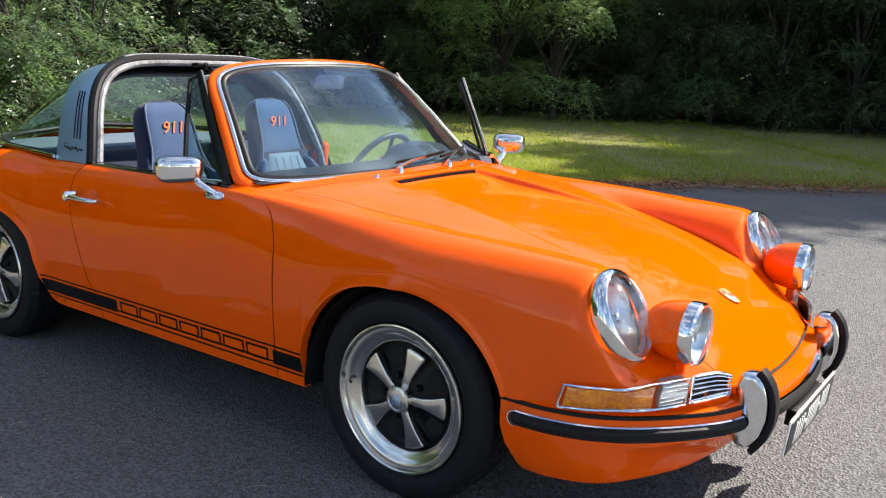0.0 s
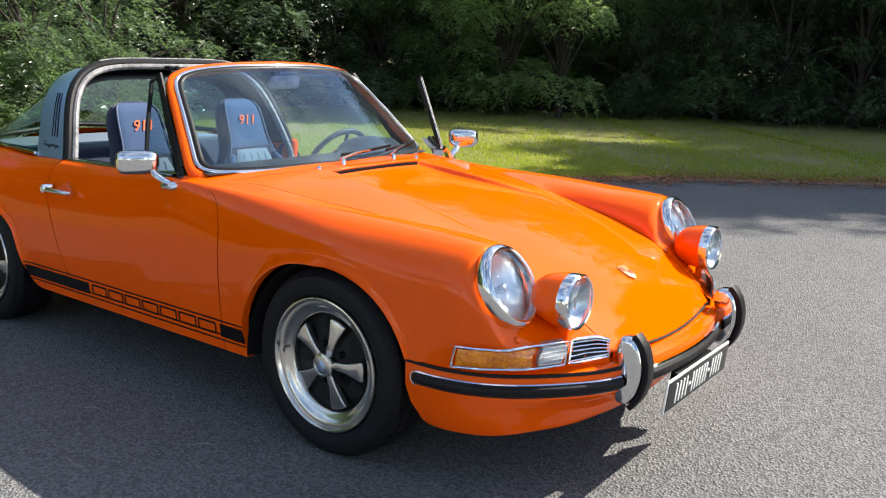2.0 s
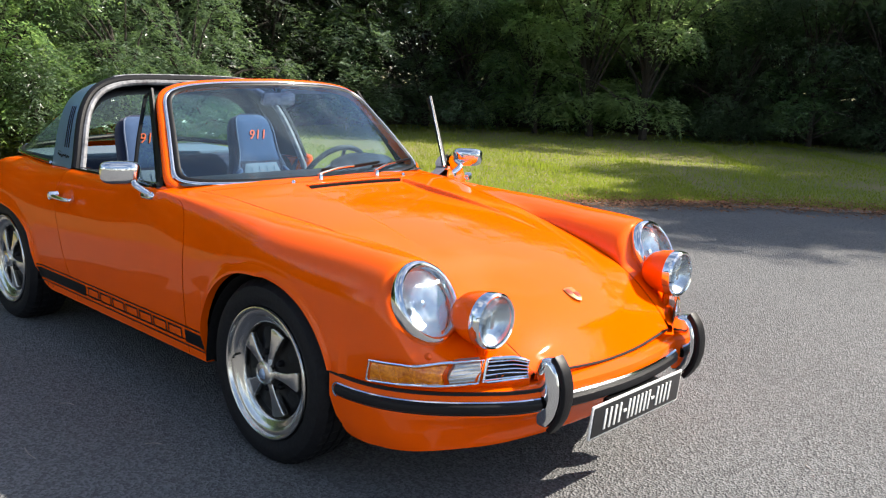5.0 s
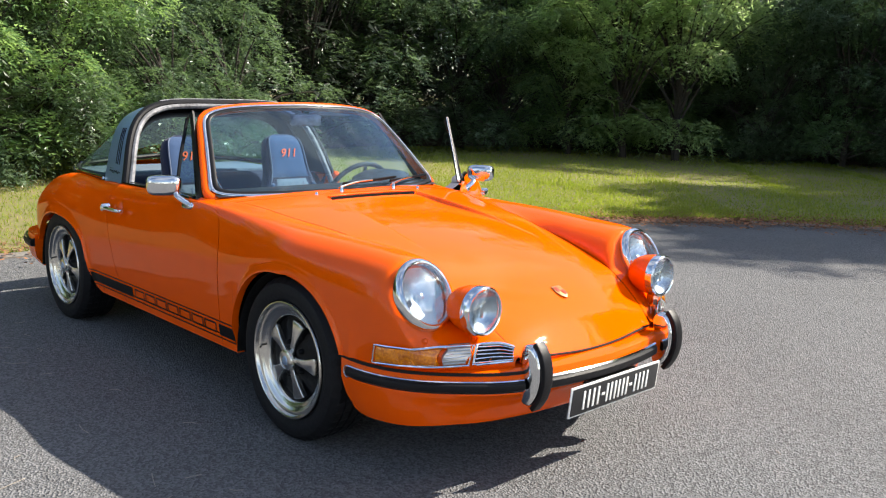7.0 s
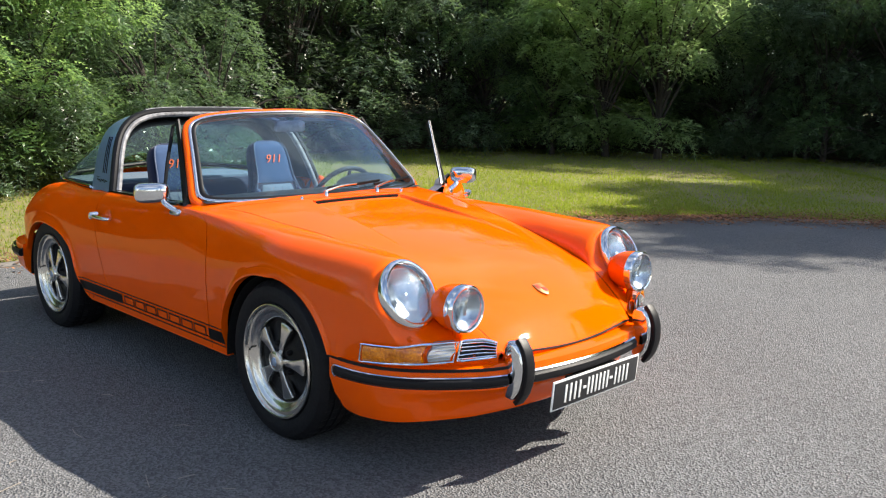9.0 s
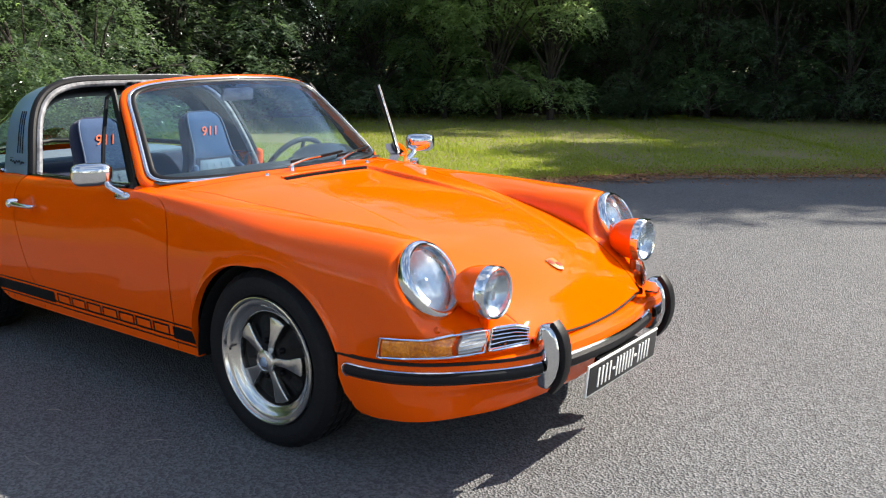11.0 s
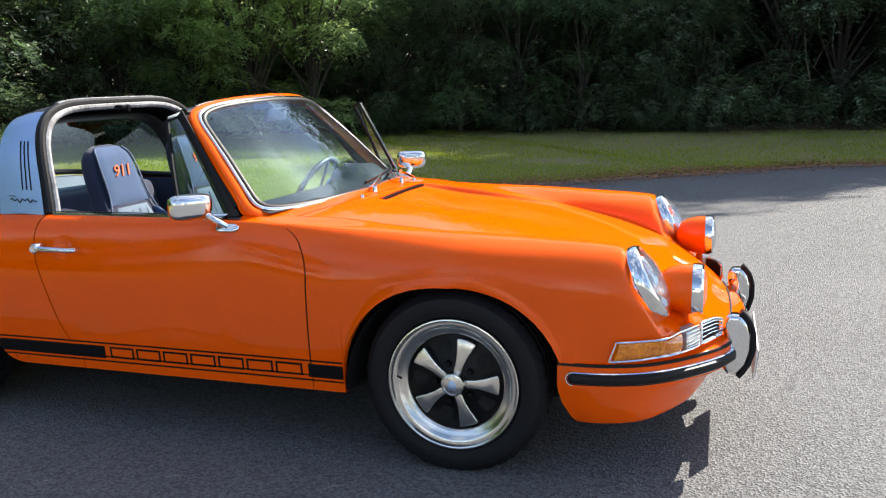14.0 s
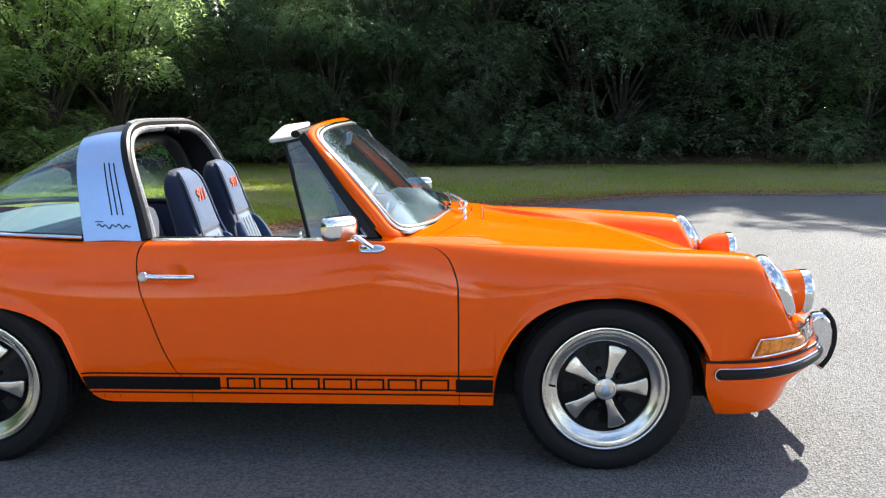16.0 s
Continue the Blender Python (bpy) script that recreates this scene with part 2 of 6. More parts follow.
ASPHALT = asphalt_mat()
SOIL = mat("lawn_soil", (0.11, 0.140, 0.025), 0.95, scale=0.5, fine=7, bump=0.4, second=(0.23, 0.165, 0.085))
FOREST = mat("forest_floor", (0.09, 0.048, 0.026), 0.95, scale=1.2, fine=14, bump=0.6, second=(0.04, 0.028, 0.016))
GRASS = leaf_mat("grass_blade", (0.095, 0.165, 0.014), (0.33, 0.31, 0.06), (0.36, 0.46, 0.035), 0.5, 1.0, 0.75)
# light is painted into these tones: B and E sunlit, C and D shaded
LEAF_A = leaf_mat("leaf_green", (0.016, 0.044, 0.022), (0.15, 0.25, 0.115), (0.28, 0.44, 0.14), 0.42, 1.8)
LEAF_B = leaf_mat("leaf_lit_tone", (0.030, 0.075, 0.032), (0.19, 0.31, 0.11), (0.38, 0.57, 0.17), 0.46, 2.1)
# near-black leaves: the shade in gaps between crowns is put into their colour
LEAF_D = leaf_mat("leaf_painted_shade", (0.004, 0.009, 0.005), (0.015, 0.026, 0.011), (0.010, 0.020, 0.006), 0.2, 1.5)
LEAF_C = leaf_mat("leaf_shaded_tone", (0.012, 0.028, 0.016), (0.20, 0.27, 0.17), (0.20, 0.32, 0.12), 0.38, 2.2, 0.30)
LEAF_E = leaf_mat("leaf_sunlit_tone", (0.040, 0.070, 0.038), (0.30, 0.40, 0.18), (0.56, 0.74, 0.30), 0.52, 1.6)
BARK = mat("bark", (0.045, 0.035, 0.028), 0.9, vary=0.5, scale=6, fine=40, bump=0.6)
BARK_PALE = mat("pale_bark", (0.16, 0.12, 0.085), 0.9, vary=0.4, scale=8, fine=60, bump=0.4)
BARK_DRY = mat("dry_twig", (0.34, 0.30, 0.25), 0.9, vary=0.3, scale=40)
CONCRETE = mat("kerb_concrete", (0.21, 0.19, 0.165), 0.9, vary=0.4, scale=3, fine=60, bump=0.3)
LITTER = mat("dry_leaf", (0.30, 0.13, 0.055), 0.9, vary=0.5, scale=3, fine=40, per_island=0.5)


# ---- building helpers ----
def link(bm, name, material, sharp=35):
    me = bpy.data.meshes.new(name)
    bm.normal_update()
    bm.to_mesh(me)
    bm.free()
    me.polygons.foreach_set("use_smooth", [True] * len(me.polygons))
    me.set_sharp_from_angle(angle=radians(sharp))
    me.materials.append(material)
    return new(name, me)


def part(name, bm, material, parent, label="", sharp=35):
    ob = link(bm, name, material, sharp)
    ob.parent = parent
    ob.matrix_parent_inverse = parent.matrix_basis.inverted() if parent.parent is None else Matrix()
    if label:
        tagged(ob, label)
    return ob


def mixed(*bms):
    """One bmesh out of several."""
    out = bmesh.new()
    for b in bms:
        me = bpy.data.meshes.new("tmp")
        b.to_mesh(me)
        b.free()
        out.from_mesh(me)
        bpy.data.meshes.remove(me)
    return out


def grid(fn, nu, nv, close_u=False, close_v=False, flip=False):
    """Surface fn(u, v), u and v from 0 to 1."""
    bm = bmesh.new()
    cu, cv = (nu if close_u else nu + 1), (nv if close_v else nv + 1)
    vs = [[bm.verts.new(fn(i / nu, j / nv)) for j in range(cv)] for i in range(cu)]
    for i in range(nu):
        for j in range(nv):
            q = [vs[i][j], vs[(i + 1) % cu][j], vs[(i + 1) % cu][(j + 1) % cv], vs[i][(j + 1) % cv]]
            if flip:
                q.reverse()
            if len(set(q)) == 4:
                bm.faces.new(q)
    bmesh.ops.remove_doubles(bm, verts=bm.verts, dist=1e-5)
    return bm


def sweep(path, profile, ups, closed=False, caps=True):
    """A closed profile of (out, up) pairs carried along a path; ups gives the up direction at each point."""
    bm = bmesh.new()
    path = [Vector(p) for p in path]
    n, k = len(path), len(profile)
    rings = []
    for i, p in enumerate(path):
        a = path[(i - 1) % n] if closed or i > 0 else p
        b = path[(i + 1) % n] if closed or i < n - 1 else p
        t = (b - a).normalized()
        up = Vector(ups[i] if isinstance(ups, list) else ups)
        side = t.cross(up).normalized()
        up = side.cross(t).normalized()
        rings.append([bm.verts.new(p + side * o + up * h) for o, h in profile])
    for i in range(n if closed else n - 1):
        r, s = rings[i], rings[(i + 1) % n]
        for j in range(k):
            bm.faces.new((r[j], r[(j + 1) % k], s[(j + 1) % k], s[j]))
    if caps and not closed:
        bm.faces.new(list(reversed(rings[0])))
        bm.faces.new(rings[-1])
    bmesh.ops.recalc_face_normals(bm, faces=bm.faces)
    return bm


def ring_profile(a, b, k=10, power=1.0):
    out = []
    for i in range(k):
        t = 2 * math.pi * i / k
        c, s = math.cos(t), math.sin(t)
        out.append((a * math.copysign(abs(c) ** power, c), b * math.copysign(abs(s) ** power, s)))
    return out


def tube(path, r, up=(0, 0, 1), k=8, closed=False, r2=None):
    return sweep(path, ring_profile(r, r2 or r, k), up, closed)


def lathe(profile, k=48, m=Matrix(), close=False):
    """(radius, depth) pairs turned about the local z axis, laid down by m."""
    def fn(u, v):
        q = profile[round(v * (len(profile) - 1))]
        a = 2 * math.pi * u
        return m @ Vector((q[0] * math.cos(a), q[0] * math.sin(a), q[1]))
    bm = grid(fn, k, len(profile) - 1, close_u=True)
    bmesh.ops.recalc_face_normals(bm, faces=bm.faces)
    return bm


def slab(outline, thick, m=Matrix(), bevel=0.0, segments=2):
    """Flat outline of (x, y) pairs thickened along z, laid down by m."""
    bm = bmesh.new()
    base = [bm.verts.new((x, y, -thick / 2)) for x, y in outline]
    f = bm.faces.new(base)
    r = bmesh.ops.extrude_face_region(bm, geom=[f])
    bmesh.ops.translate(bm, verts=[g for g in r["geom"] if isinstance(g, bmesh.types.BMVert)], vec=(0, 0, thick))
    bmesh.ops.recalc_face_normals(bm, faces=bm.faces)
    if bevel:
        bmesh.ops.bevel(bm, geom=[e for e in bm.edges], offset=bevel, segments=segments, profile=0.5, affect="EDGES", clamp_overlap=True)
    bm.transform(m)
    return bm


def block(sx, sy, sz, m=Matrix(), bevel=0.004, segments=2):
    return slab([(-sx / 2, -sy / 2), (sx / 2, -sy / 2), (sx / 2, sy / 2), (-sx / 2, sy / 2)], sz, m, bevel, segments)


def thick(bm, depth):
    """Give an open sheet a thickness inwards."""
    bmesh.ops.recalc_face_normals(bm, faces=bm.faces)
    bmesh.ops.solidify(bm, geom=list(bm.faces), thickness=depth)
    return bm


def keyed(*pairs):
    """A smooth monotone curve through (position, value) pairs."""
    xs = np.array([p[0] for p in pairs], float)
    ys = np.array([p[1] for p in pairs], float)
    h, d = np.diff(xs), np.diff(ys) / np.diff(xs)
    m = np.zeros(len(xs))
    m[0], m[-1] = d[0], d[-1]
    for i in range(1, len(xs) - 1):
        if d[i - 1] * d[i] > 0:
            w1, w2 = 2 * h[i] + h[i - 1], h[i] + 2 * h[i - 1]
            m[i] = (w1 + w2) / (w1 / d[i - 1] + w2 / d[i])

    def at(x):
        x = min(max(x, xs[0]), xs[-1])
        i = min(max(int(np.searchsorted(xs, x)) - 1, 0), len(h) - 1)
        t = (x - xs[i]) / h[i]
        return float((1 + 2 * t) * (1 - t) ** 2 * ys[i] + t * (1 - t) ** 2 * h[i] * m[i] + t * t * (3 - 2 * t) * ys[i + 1] + t * t * (t - 1) * h[i] * m[i + 1])
    return at


def smooth_path(points, n, closed=False):
    """n points along a Catmull-Rom curve through a few points."""
    p = [Vector(q) for q in points]
    k = len(p)
    out = []
    for i in range(n):
        s = i / n * k if closed else i / (n - 1) * (k - 1)
        j = min(int(s), k - 1 if closed else k - 2)
        t = s - j
        g = (lambda q: p[q % k]) if closed else (lambda q: p[min(max(q, 0), k - 1)])
        a, b, c, d = g(j - 1), g(j), g(j + 1), g(j + 2)
        out.append(0.5 * (2 * b + (c - a) * t + (2 * a - 5 * b + 4 * c - d) * t * t + (3 * b - a - 3 * c + d) * t ** 3))
    return out

# ---- ground ----

KERB_LINE = smooth_path([(-5.2, -40, 0), (-4.9, -12, 0), (-4.3, -0.5, 0), (-3.7, 3.4, 0), (-2.4, 6.1, 0), (-0.9, 7.4, 0), (0.7, 8.6, 0), (2.5, 9.8, 0), (6, 10.1, 0), (14, 10.0, 0), (40, 9.0, 0)], 140)


WOOD_LINE = [(-12.5, -14, 0), (-11.8, -5, 0), (-11.6, 1.5, 0), (-13.5, 8, 0), (-12.5, 14, 0), (-8.5, 18.0, 0), (-3.5, 19.5, 0), (2.5, 18.8, 0), (8, 19.5, 0), (15, 21, 0), (24, 20, 0)]


def build_ground():
    def lawn(u, v):
        r = 3000 * u ** 5 + 30 * u
        a = 2 * math.pi * v
        x, y = r * math.cos(a), r * math.sin(a) + 4
        return (x, y, -0.05)
    g = tagged(link(grid(lawn, 40, 64, close_v=True), "ground", SOIL), "patchy mown lawn of grass and bare sandy soil", "ground", kind="structure")
    bm = bmesh.new()
    edge = [bm.verts.new((p.x, p.y, 0)) for p in KERB_LINE]
    far = [bm.verts.new((40, -60, 0)), bm.verts.new((-5.2, -60, 0))]
    bm.faces.new(edge + far)
    bmesh.ops.triangulate(bm, faces=bm.faces)
    bmesh.ops.recalc_face_normals(bm, faces=bm.faces)
    tagged(link(bm, "road", ASPHALT), "worn grey asphalt with fine gravel grain", "road", kind="structure")
    # low kerb sunk at the asphalt edge
    tagged(link(sweep(KERB_LINE, [(-0.07, -0.1), (0.07, -0.1), (0.07, 0.012), (0.05, 0.022), (-0.05, 0.024), (-0.07, 0.014)], (0, 0, 1)), "kerb", CONCRETE),
           "low weathered concrete kerb between asphalt and lawn", "kerb", kind="structure")
    rng = random.Random(4)
    # raised lawn with soft unevenness
    def turf(u, v):
        p = KERB_LINE[round(u * (len(KERB_LINE) - 1))]
        q = KERB_LINE[min(round(u * (len(KERB_LINE) - 1)) + 1, len(KERB_LINE) - 1)]
        o = KERB_LINE[max(round(u * (len(KERB_LINE) - 1)) - 1, 0)]
        t = (q - o).normalized()
        nrm = Vector((-t.y, t.x, 0))
        w = p + nrm * (0.06 + 30 * v ** 1.7)
        return (w.x, w.y, -0.005 + 0.03 * min(v * 20, 1) + 0.018 * noise.noise((w.x * 0.5, w.y * 0.5, 0)) * min(v * 20, 1))
    tagged(link(grid(turf, 139, 40), "lawn", SOIL, 60), "sunlit lawn with worn bare patches behind the kerb", "lawn", kind="structure")
    verts, faces = [], []
    for i in range(230000):
        k = rng.randrange(26, 60) if i % 5 < 2 else rng.randrange(40, 125)
        p, q = KERB_LINE[k], KERB_LINE[k + 1]
        t = (q - p).normalized()
        d, f = 0.1 + 14 * rng.random() ** 1.3, rng.random()
        t2 = (KERB_LINE[k + 2] - q).normalized()
        t0 = (p - KERB_LINE[k - 1]).normalized()
        t = (t0 + t).lerp(t + t2, f).normalized()
        nrm = Vector((-t.y, t.x, 0))
        w = p.lerp(q, f) + nrm * d
        if noise.noise((w.x * 0.35, w.y * 0.6, 3)) + 0.35 * rng.random() < -0.28:
            continue
        h = rng.uniform(0.004, 0.03) * (1.0 if d > 0.5 else 0.7)
        if d > 2.5 and noise.noise((w.x * 1.1, w.y * 1.1, 9)) > 0.33:
            h *= rng.uniform(1.2, 3.2)
        a = rng.uniform(0, 6.283)
        dx, dy = 0.0065 * math.cos(a), 0.0065 * math.sin(a)
        lx, ly = rng.uniform(-0.03, 0.03), rng.uniform(-0.03, 0.03)
        z = 0.018 * min(d / 0.2, 1) + 0.018 * noise.noise((w.x * 0.5, w.y * 0.5, 0)) * min(d / 0.2, 1)
        b = len(verts)
        verts += [(w.x - dx, w.y - dy, z), (w.x + dx, w.y + dy, z), (w.x + lx, w.y + ly, z + 0.02 + h)]
        faces.append((b, b + 1, b + 2))
    me = bpy.data.meshes.new("grass")
    me.from_pydata(verts, [], faces)
    me.materials.append(GRASS)
    tagged(new("grass", me), "short green and straw-coloured grass blades", "grass", kind="stuff")
    # bare leaf-strewn soil under the trees
    line = smooth_path(WOOD_LINE, 120)

    def under(u, v):
        k = round(u * 119)
        t = (line[min(k + 1, 119)] - line[max(k - 1, 0)]).normalized()
        w = line[k] + Vector((-t.y, t.x, 0)) * ((-1.5 if line[k].x > -10 else 0.2) + 14 * v + (1.1 * noise.noise((line[k].x * 0.6, line[k].y * 0.6, 5)) if v == 0 else 0))
        return (w.x, w.y, (-0.02 if v == 0 else 0.07 + 0.8 * v) + 0.12 * noise.noise((w.x * 0.8, w.y * 0.8, 2)) * min(v * 8, 1))
    tagged(link(grid(under, 119, 24), "forest_floor", FOREST, 60), "dark brown leaf-strewn soil under the trees", "soil", kind="structure")
    # dry leaves and needles swept along the kerb
    verts, faces = [], []
    for i in range(19000):
        k = rng.randrange(24, 60) if i % 3 == 0 else rng.randrange(45, 118)
        p, q = KERB_LINE[k], KERB_LINE[k + 1]
        t = (q - p).normalized()
        nrm = Vector((-t.y, t.x, 0))
        w = p.lerp(q, rng.random()) + nrm * rng.gauss(0.14, 0.3)
        a, s = rng.uniform(0, 6.283), rng.uniform(0.012, 0.03)
        c, d = math.cos(a) * s, math.sin(a) * s
        z = 0.026 + rng.random() * 0.012
        b = len(verts)
        verts += [(w.x - c, w.y - d, z), (w.x + d * 0.5, w.y - c * 0.5, z + rng.uniform(0, 0.01)), (w.x + c, w.y + d, z + rng.uniform(0, 0.012)), (w.x - d * 0.5, w.y + c * 0.5, z)]
        faces.append((b, b + 1, b + 2, b + 3))
    me = bpy.data.meshes.new("leaf_litter")
    me.from_pydata(verts, [], faces)
    me.materials.append(LITTER)
    tagged(new("leaf_litter", me), "dry reddish-brown leaves gathered along the kerb", "leaf litter", kind="stuff")


# ---- trees ----

def leaf_cloud(rng, blobs, count, size):
    """Feathery fronds of small pointed leaflets, set on the upper and outer sides of uneven clumps."""
    verts, faces = [], []
    weights = [b[3] ** 2 for b in blobs]
    up = Vector((0, 0, 1))
    for i in range(count):
        bx, by, bz, br = rng.choices(blobs, weights)[0]
        d = Vector((rng.gauss(0, 1), rng.gauss(0, 1), rng.gauss(0.25, 1))).normalized()
        c = Vector((bx, by, bz)) + Vector((d.x, d.y, d.z * 0.5)) * br * rng.uniform(0.7, 1.1) * (1 + 0.4 * noise.noise(d * 2.3 + Vector((bx, by, bz))))
        if c.z < 0.05:
            continue
        away = Vector((d.x, d.y, 0.35 * d.z)) + Vector((rng.uniform(-0.7, 0.7), rng.uniform(-0.7, 0.7), rng.uniform(-0.5, 0.25)))
        away.normalize()
        face = (up + d * 0.5 + Vector((rng.uniform(-0.5, 0.5), rng.uniform(-0.5, 0.5), 0))).normalized()
        side = away.cross(face).normalized()
        long = size * rng.uniform(0.8, 1.25)
        for j in range(10):
            k = j // 2
            base = c + away * (k * long * 0.42) - up * (0.012 * k * k * long / 0.12)
            s = long * rng.uniform(0.75, 1.15) * (1.12 - 0.09 * k)
            way = (away * (0.55 + 0.12 * k) + side * (0.9 if j % 2 else -0.9) + Vector((rng.uniform(-0.25, 0.25), rng.uniform(-0.25, 0.25), rng.uniform(-0.45, 0.1)))).normalized()
            wide = way.cross(face + Vector((rng.uniform(-0.5, 0.5), rng.uniform(-0.5, 0.5), 0))).normalized() * s * 0.19
            b = len(verts)
            verts += [base - wide * 0.7, base + way * s * 0.42 + wide, base + way * s]
            faces.append((b, b + 1, b + 2))
    return verts, faces


def limb(path, r0, r1, k=7):
    bm = bmesh.new()
    rings = []
    n = len(path)
    for i, p in enumerate(path):
        t = (path[min(i + 1, n - 1)] - path[max(i - 1, 0)]).normalized()
        a = t.orthogonal().normalized()
        b = t.cross(a)
        r = r0 + (r1 - r0) * i / (n - 1)
        rings.append([bm.verts.new(p + (a * math.cos(6.2832 * j / k) + b * math.sin(6.2832 * j / k)) * r) for j in range(k)])
    for r, s in zip(rings, rings[1:]):
        for j in range(k):
            bm.faces.new((r[j], r[(j + 1) % k], s[(j + 1) % k], s[j]))
    return bm


def build_tree(seed, height, spread, count, size, leaf, low=0.15):
    rng = random.Random(seed)
    tree = new("tree")
    stems = []
    lean = Vector((rng.uniform(-0.5, 0.5), rng.uniform(-0.5, 0.5), 0))
    top = Vector((0, 0, height * 0.8)) + lean
    stems.append(limb(smooth_path([(0, 0, -0.1), lean * 0.3 + Vector((0, 0, height * 0.3)), top], 9), 0.10, 0.03))
    blobs = []
    for i in range(30):
        h = height * low + height * (1 - low) * rng.random()
        a = rng.uniform(0, 6.283)
        r = spread * rng.uniform(0.35, 1.0) * (1.15 - 0.55 * h / height)
        c = Vector((r * math.cos(a), r * math.sin(a), h)) + lean * h / height
        br = spread * rng.uniform(0.16, 0.34)
        blobs.append((c.x, c.y, c.z, br))
        root = Vector((0, 0, max(0.2, h * rng.uniform(0.25, 0.6)))) + lean * 0.3
        stems.append(limb(smooth_path([root, root.lerp(c, 0.5) + Vector((0, 0, 0.3)), c], 6), 0.032, 0.010, 5))
    part("trunk", mixed(*stems), BARK, tree)
    v, f = leaf_cloud(rng, blobs, count, size)
    me = bpy.data.meshes.new("crown")
    me.from_pydata(v, [], f)
    me.materials.append(leaf)
    crown = new("crown", me)
    crown.parent = tree
    return tree


def build_trees():
    """A belt of trees and bushes: dense crowns in front, thinner and lower ones behind."""
    kinds = [
        (build_tree(1, 7.0, 2.6, 3300, 0.125, LEAF_B, 0.1), "light green leafy tree, sunlight put into its leaf colour, with feathery sprays", "tree"),
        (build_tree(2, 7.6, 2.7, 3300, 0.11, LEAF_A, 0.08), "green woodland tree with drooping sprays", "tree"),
        (build_tree(3, 6.2, 2.6, 3300, 0.11, LEAF_C, 0.06), "woodland tree with shade put into its dark green leaf colour", "tree"),
        (build_tree(4, 3.0, 1.9, 2300, 0.095, LEAF_C, 0.04), "low bush at the edge of the wood, shade put into its dark green leaf colour", "bush"),
        (build_tree(5, 5.0, 2.9, 1250, 0.20, LEAF_D, 0.04), "thicket with deep shade painted into its near-black leaves", "tree"),
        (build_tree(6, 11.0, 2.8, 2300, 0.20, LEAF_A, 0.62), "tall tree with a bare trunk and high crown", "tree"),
        (build_tree(7, 4.5, 2.5, 2500, 0.125, LEAF_E, 0.10), "light green bush with sunlight put into its leaf colour and feathery sprays", "bush"),
    ]
    rng = random.Random(8)
    line = smooth_path(WOOD_LINE, 41)
    used = set()

    def plant(k, w, s, turn):
        src, label, kind = kinds[k]
        m = pose(w.x, w.y, -0.02, 0, 0, turn)
        if k in used:
            o = copy_thing(src, m)
        else:
            o = src
            o.matrix_basis = m
            used.add(k)
        o.scale = (s, s, s)
        tagged(o, label, kind, "trees round the car park")
    for row, (off, every) in enumerate(((0.0, 1), (2.2, 2), (4.2, 2), (7.0, 3))):
        for i in range(0, 41, every):
            p = line[i]
            t = (line[min(i + 1, 40)] - line[max(i - 1, 0)]).normalized()
            out = Vector((-t.y, t.x, 0))
            w = p + out * (off + rng.uniform(-0.6, 0.8)) + t * rng.uniform(-0.6, 0.6)
            if row == 0:
                if -9.2 < w.x < -5.6 and w.y > 14:
                    continue
                # kinds with sunlit or shaded leaf tones are chosen by place
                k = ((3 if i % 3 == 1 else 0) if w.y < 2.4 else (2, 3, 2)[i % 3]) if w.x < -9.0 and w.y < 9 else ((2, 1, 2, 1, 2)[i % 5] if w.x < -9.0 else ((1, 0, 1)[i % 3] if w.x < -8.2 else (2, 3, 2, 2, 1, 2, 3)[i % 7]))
                s = rng.uniform(0.85, 1.2) if w.y < 13 else rng.uniform(0.75, 0.98) * (1.3 if k == 3 else (1.3 if w.x > 0 else 0.9))
            else:
                # thickets painted near black fill the gaps as deep shade
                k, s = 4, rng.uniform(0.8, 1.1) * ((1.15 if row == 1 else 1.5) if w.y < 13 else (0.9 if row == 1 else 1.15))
            plant(k, w, s, rng.uniform(0, 360))
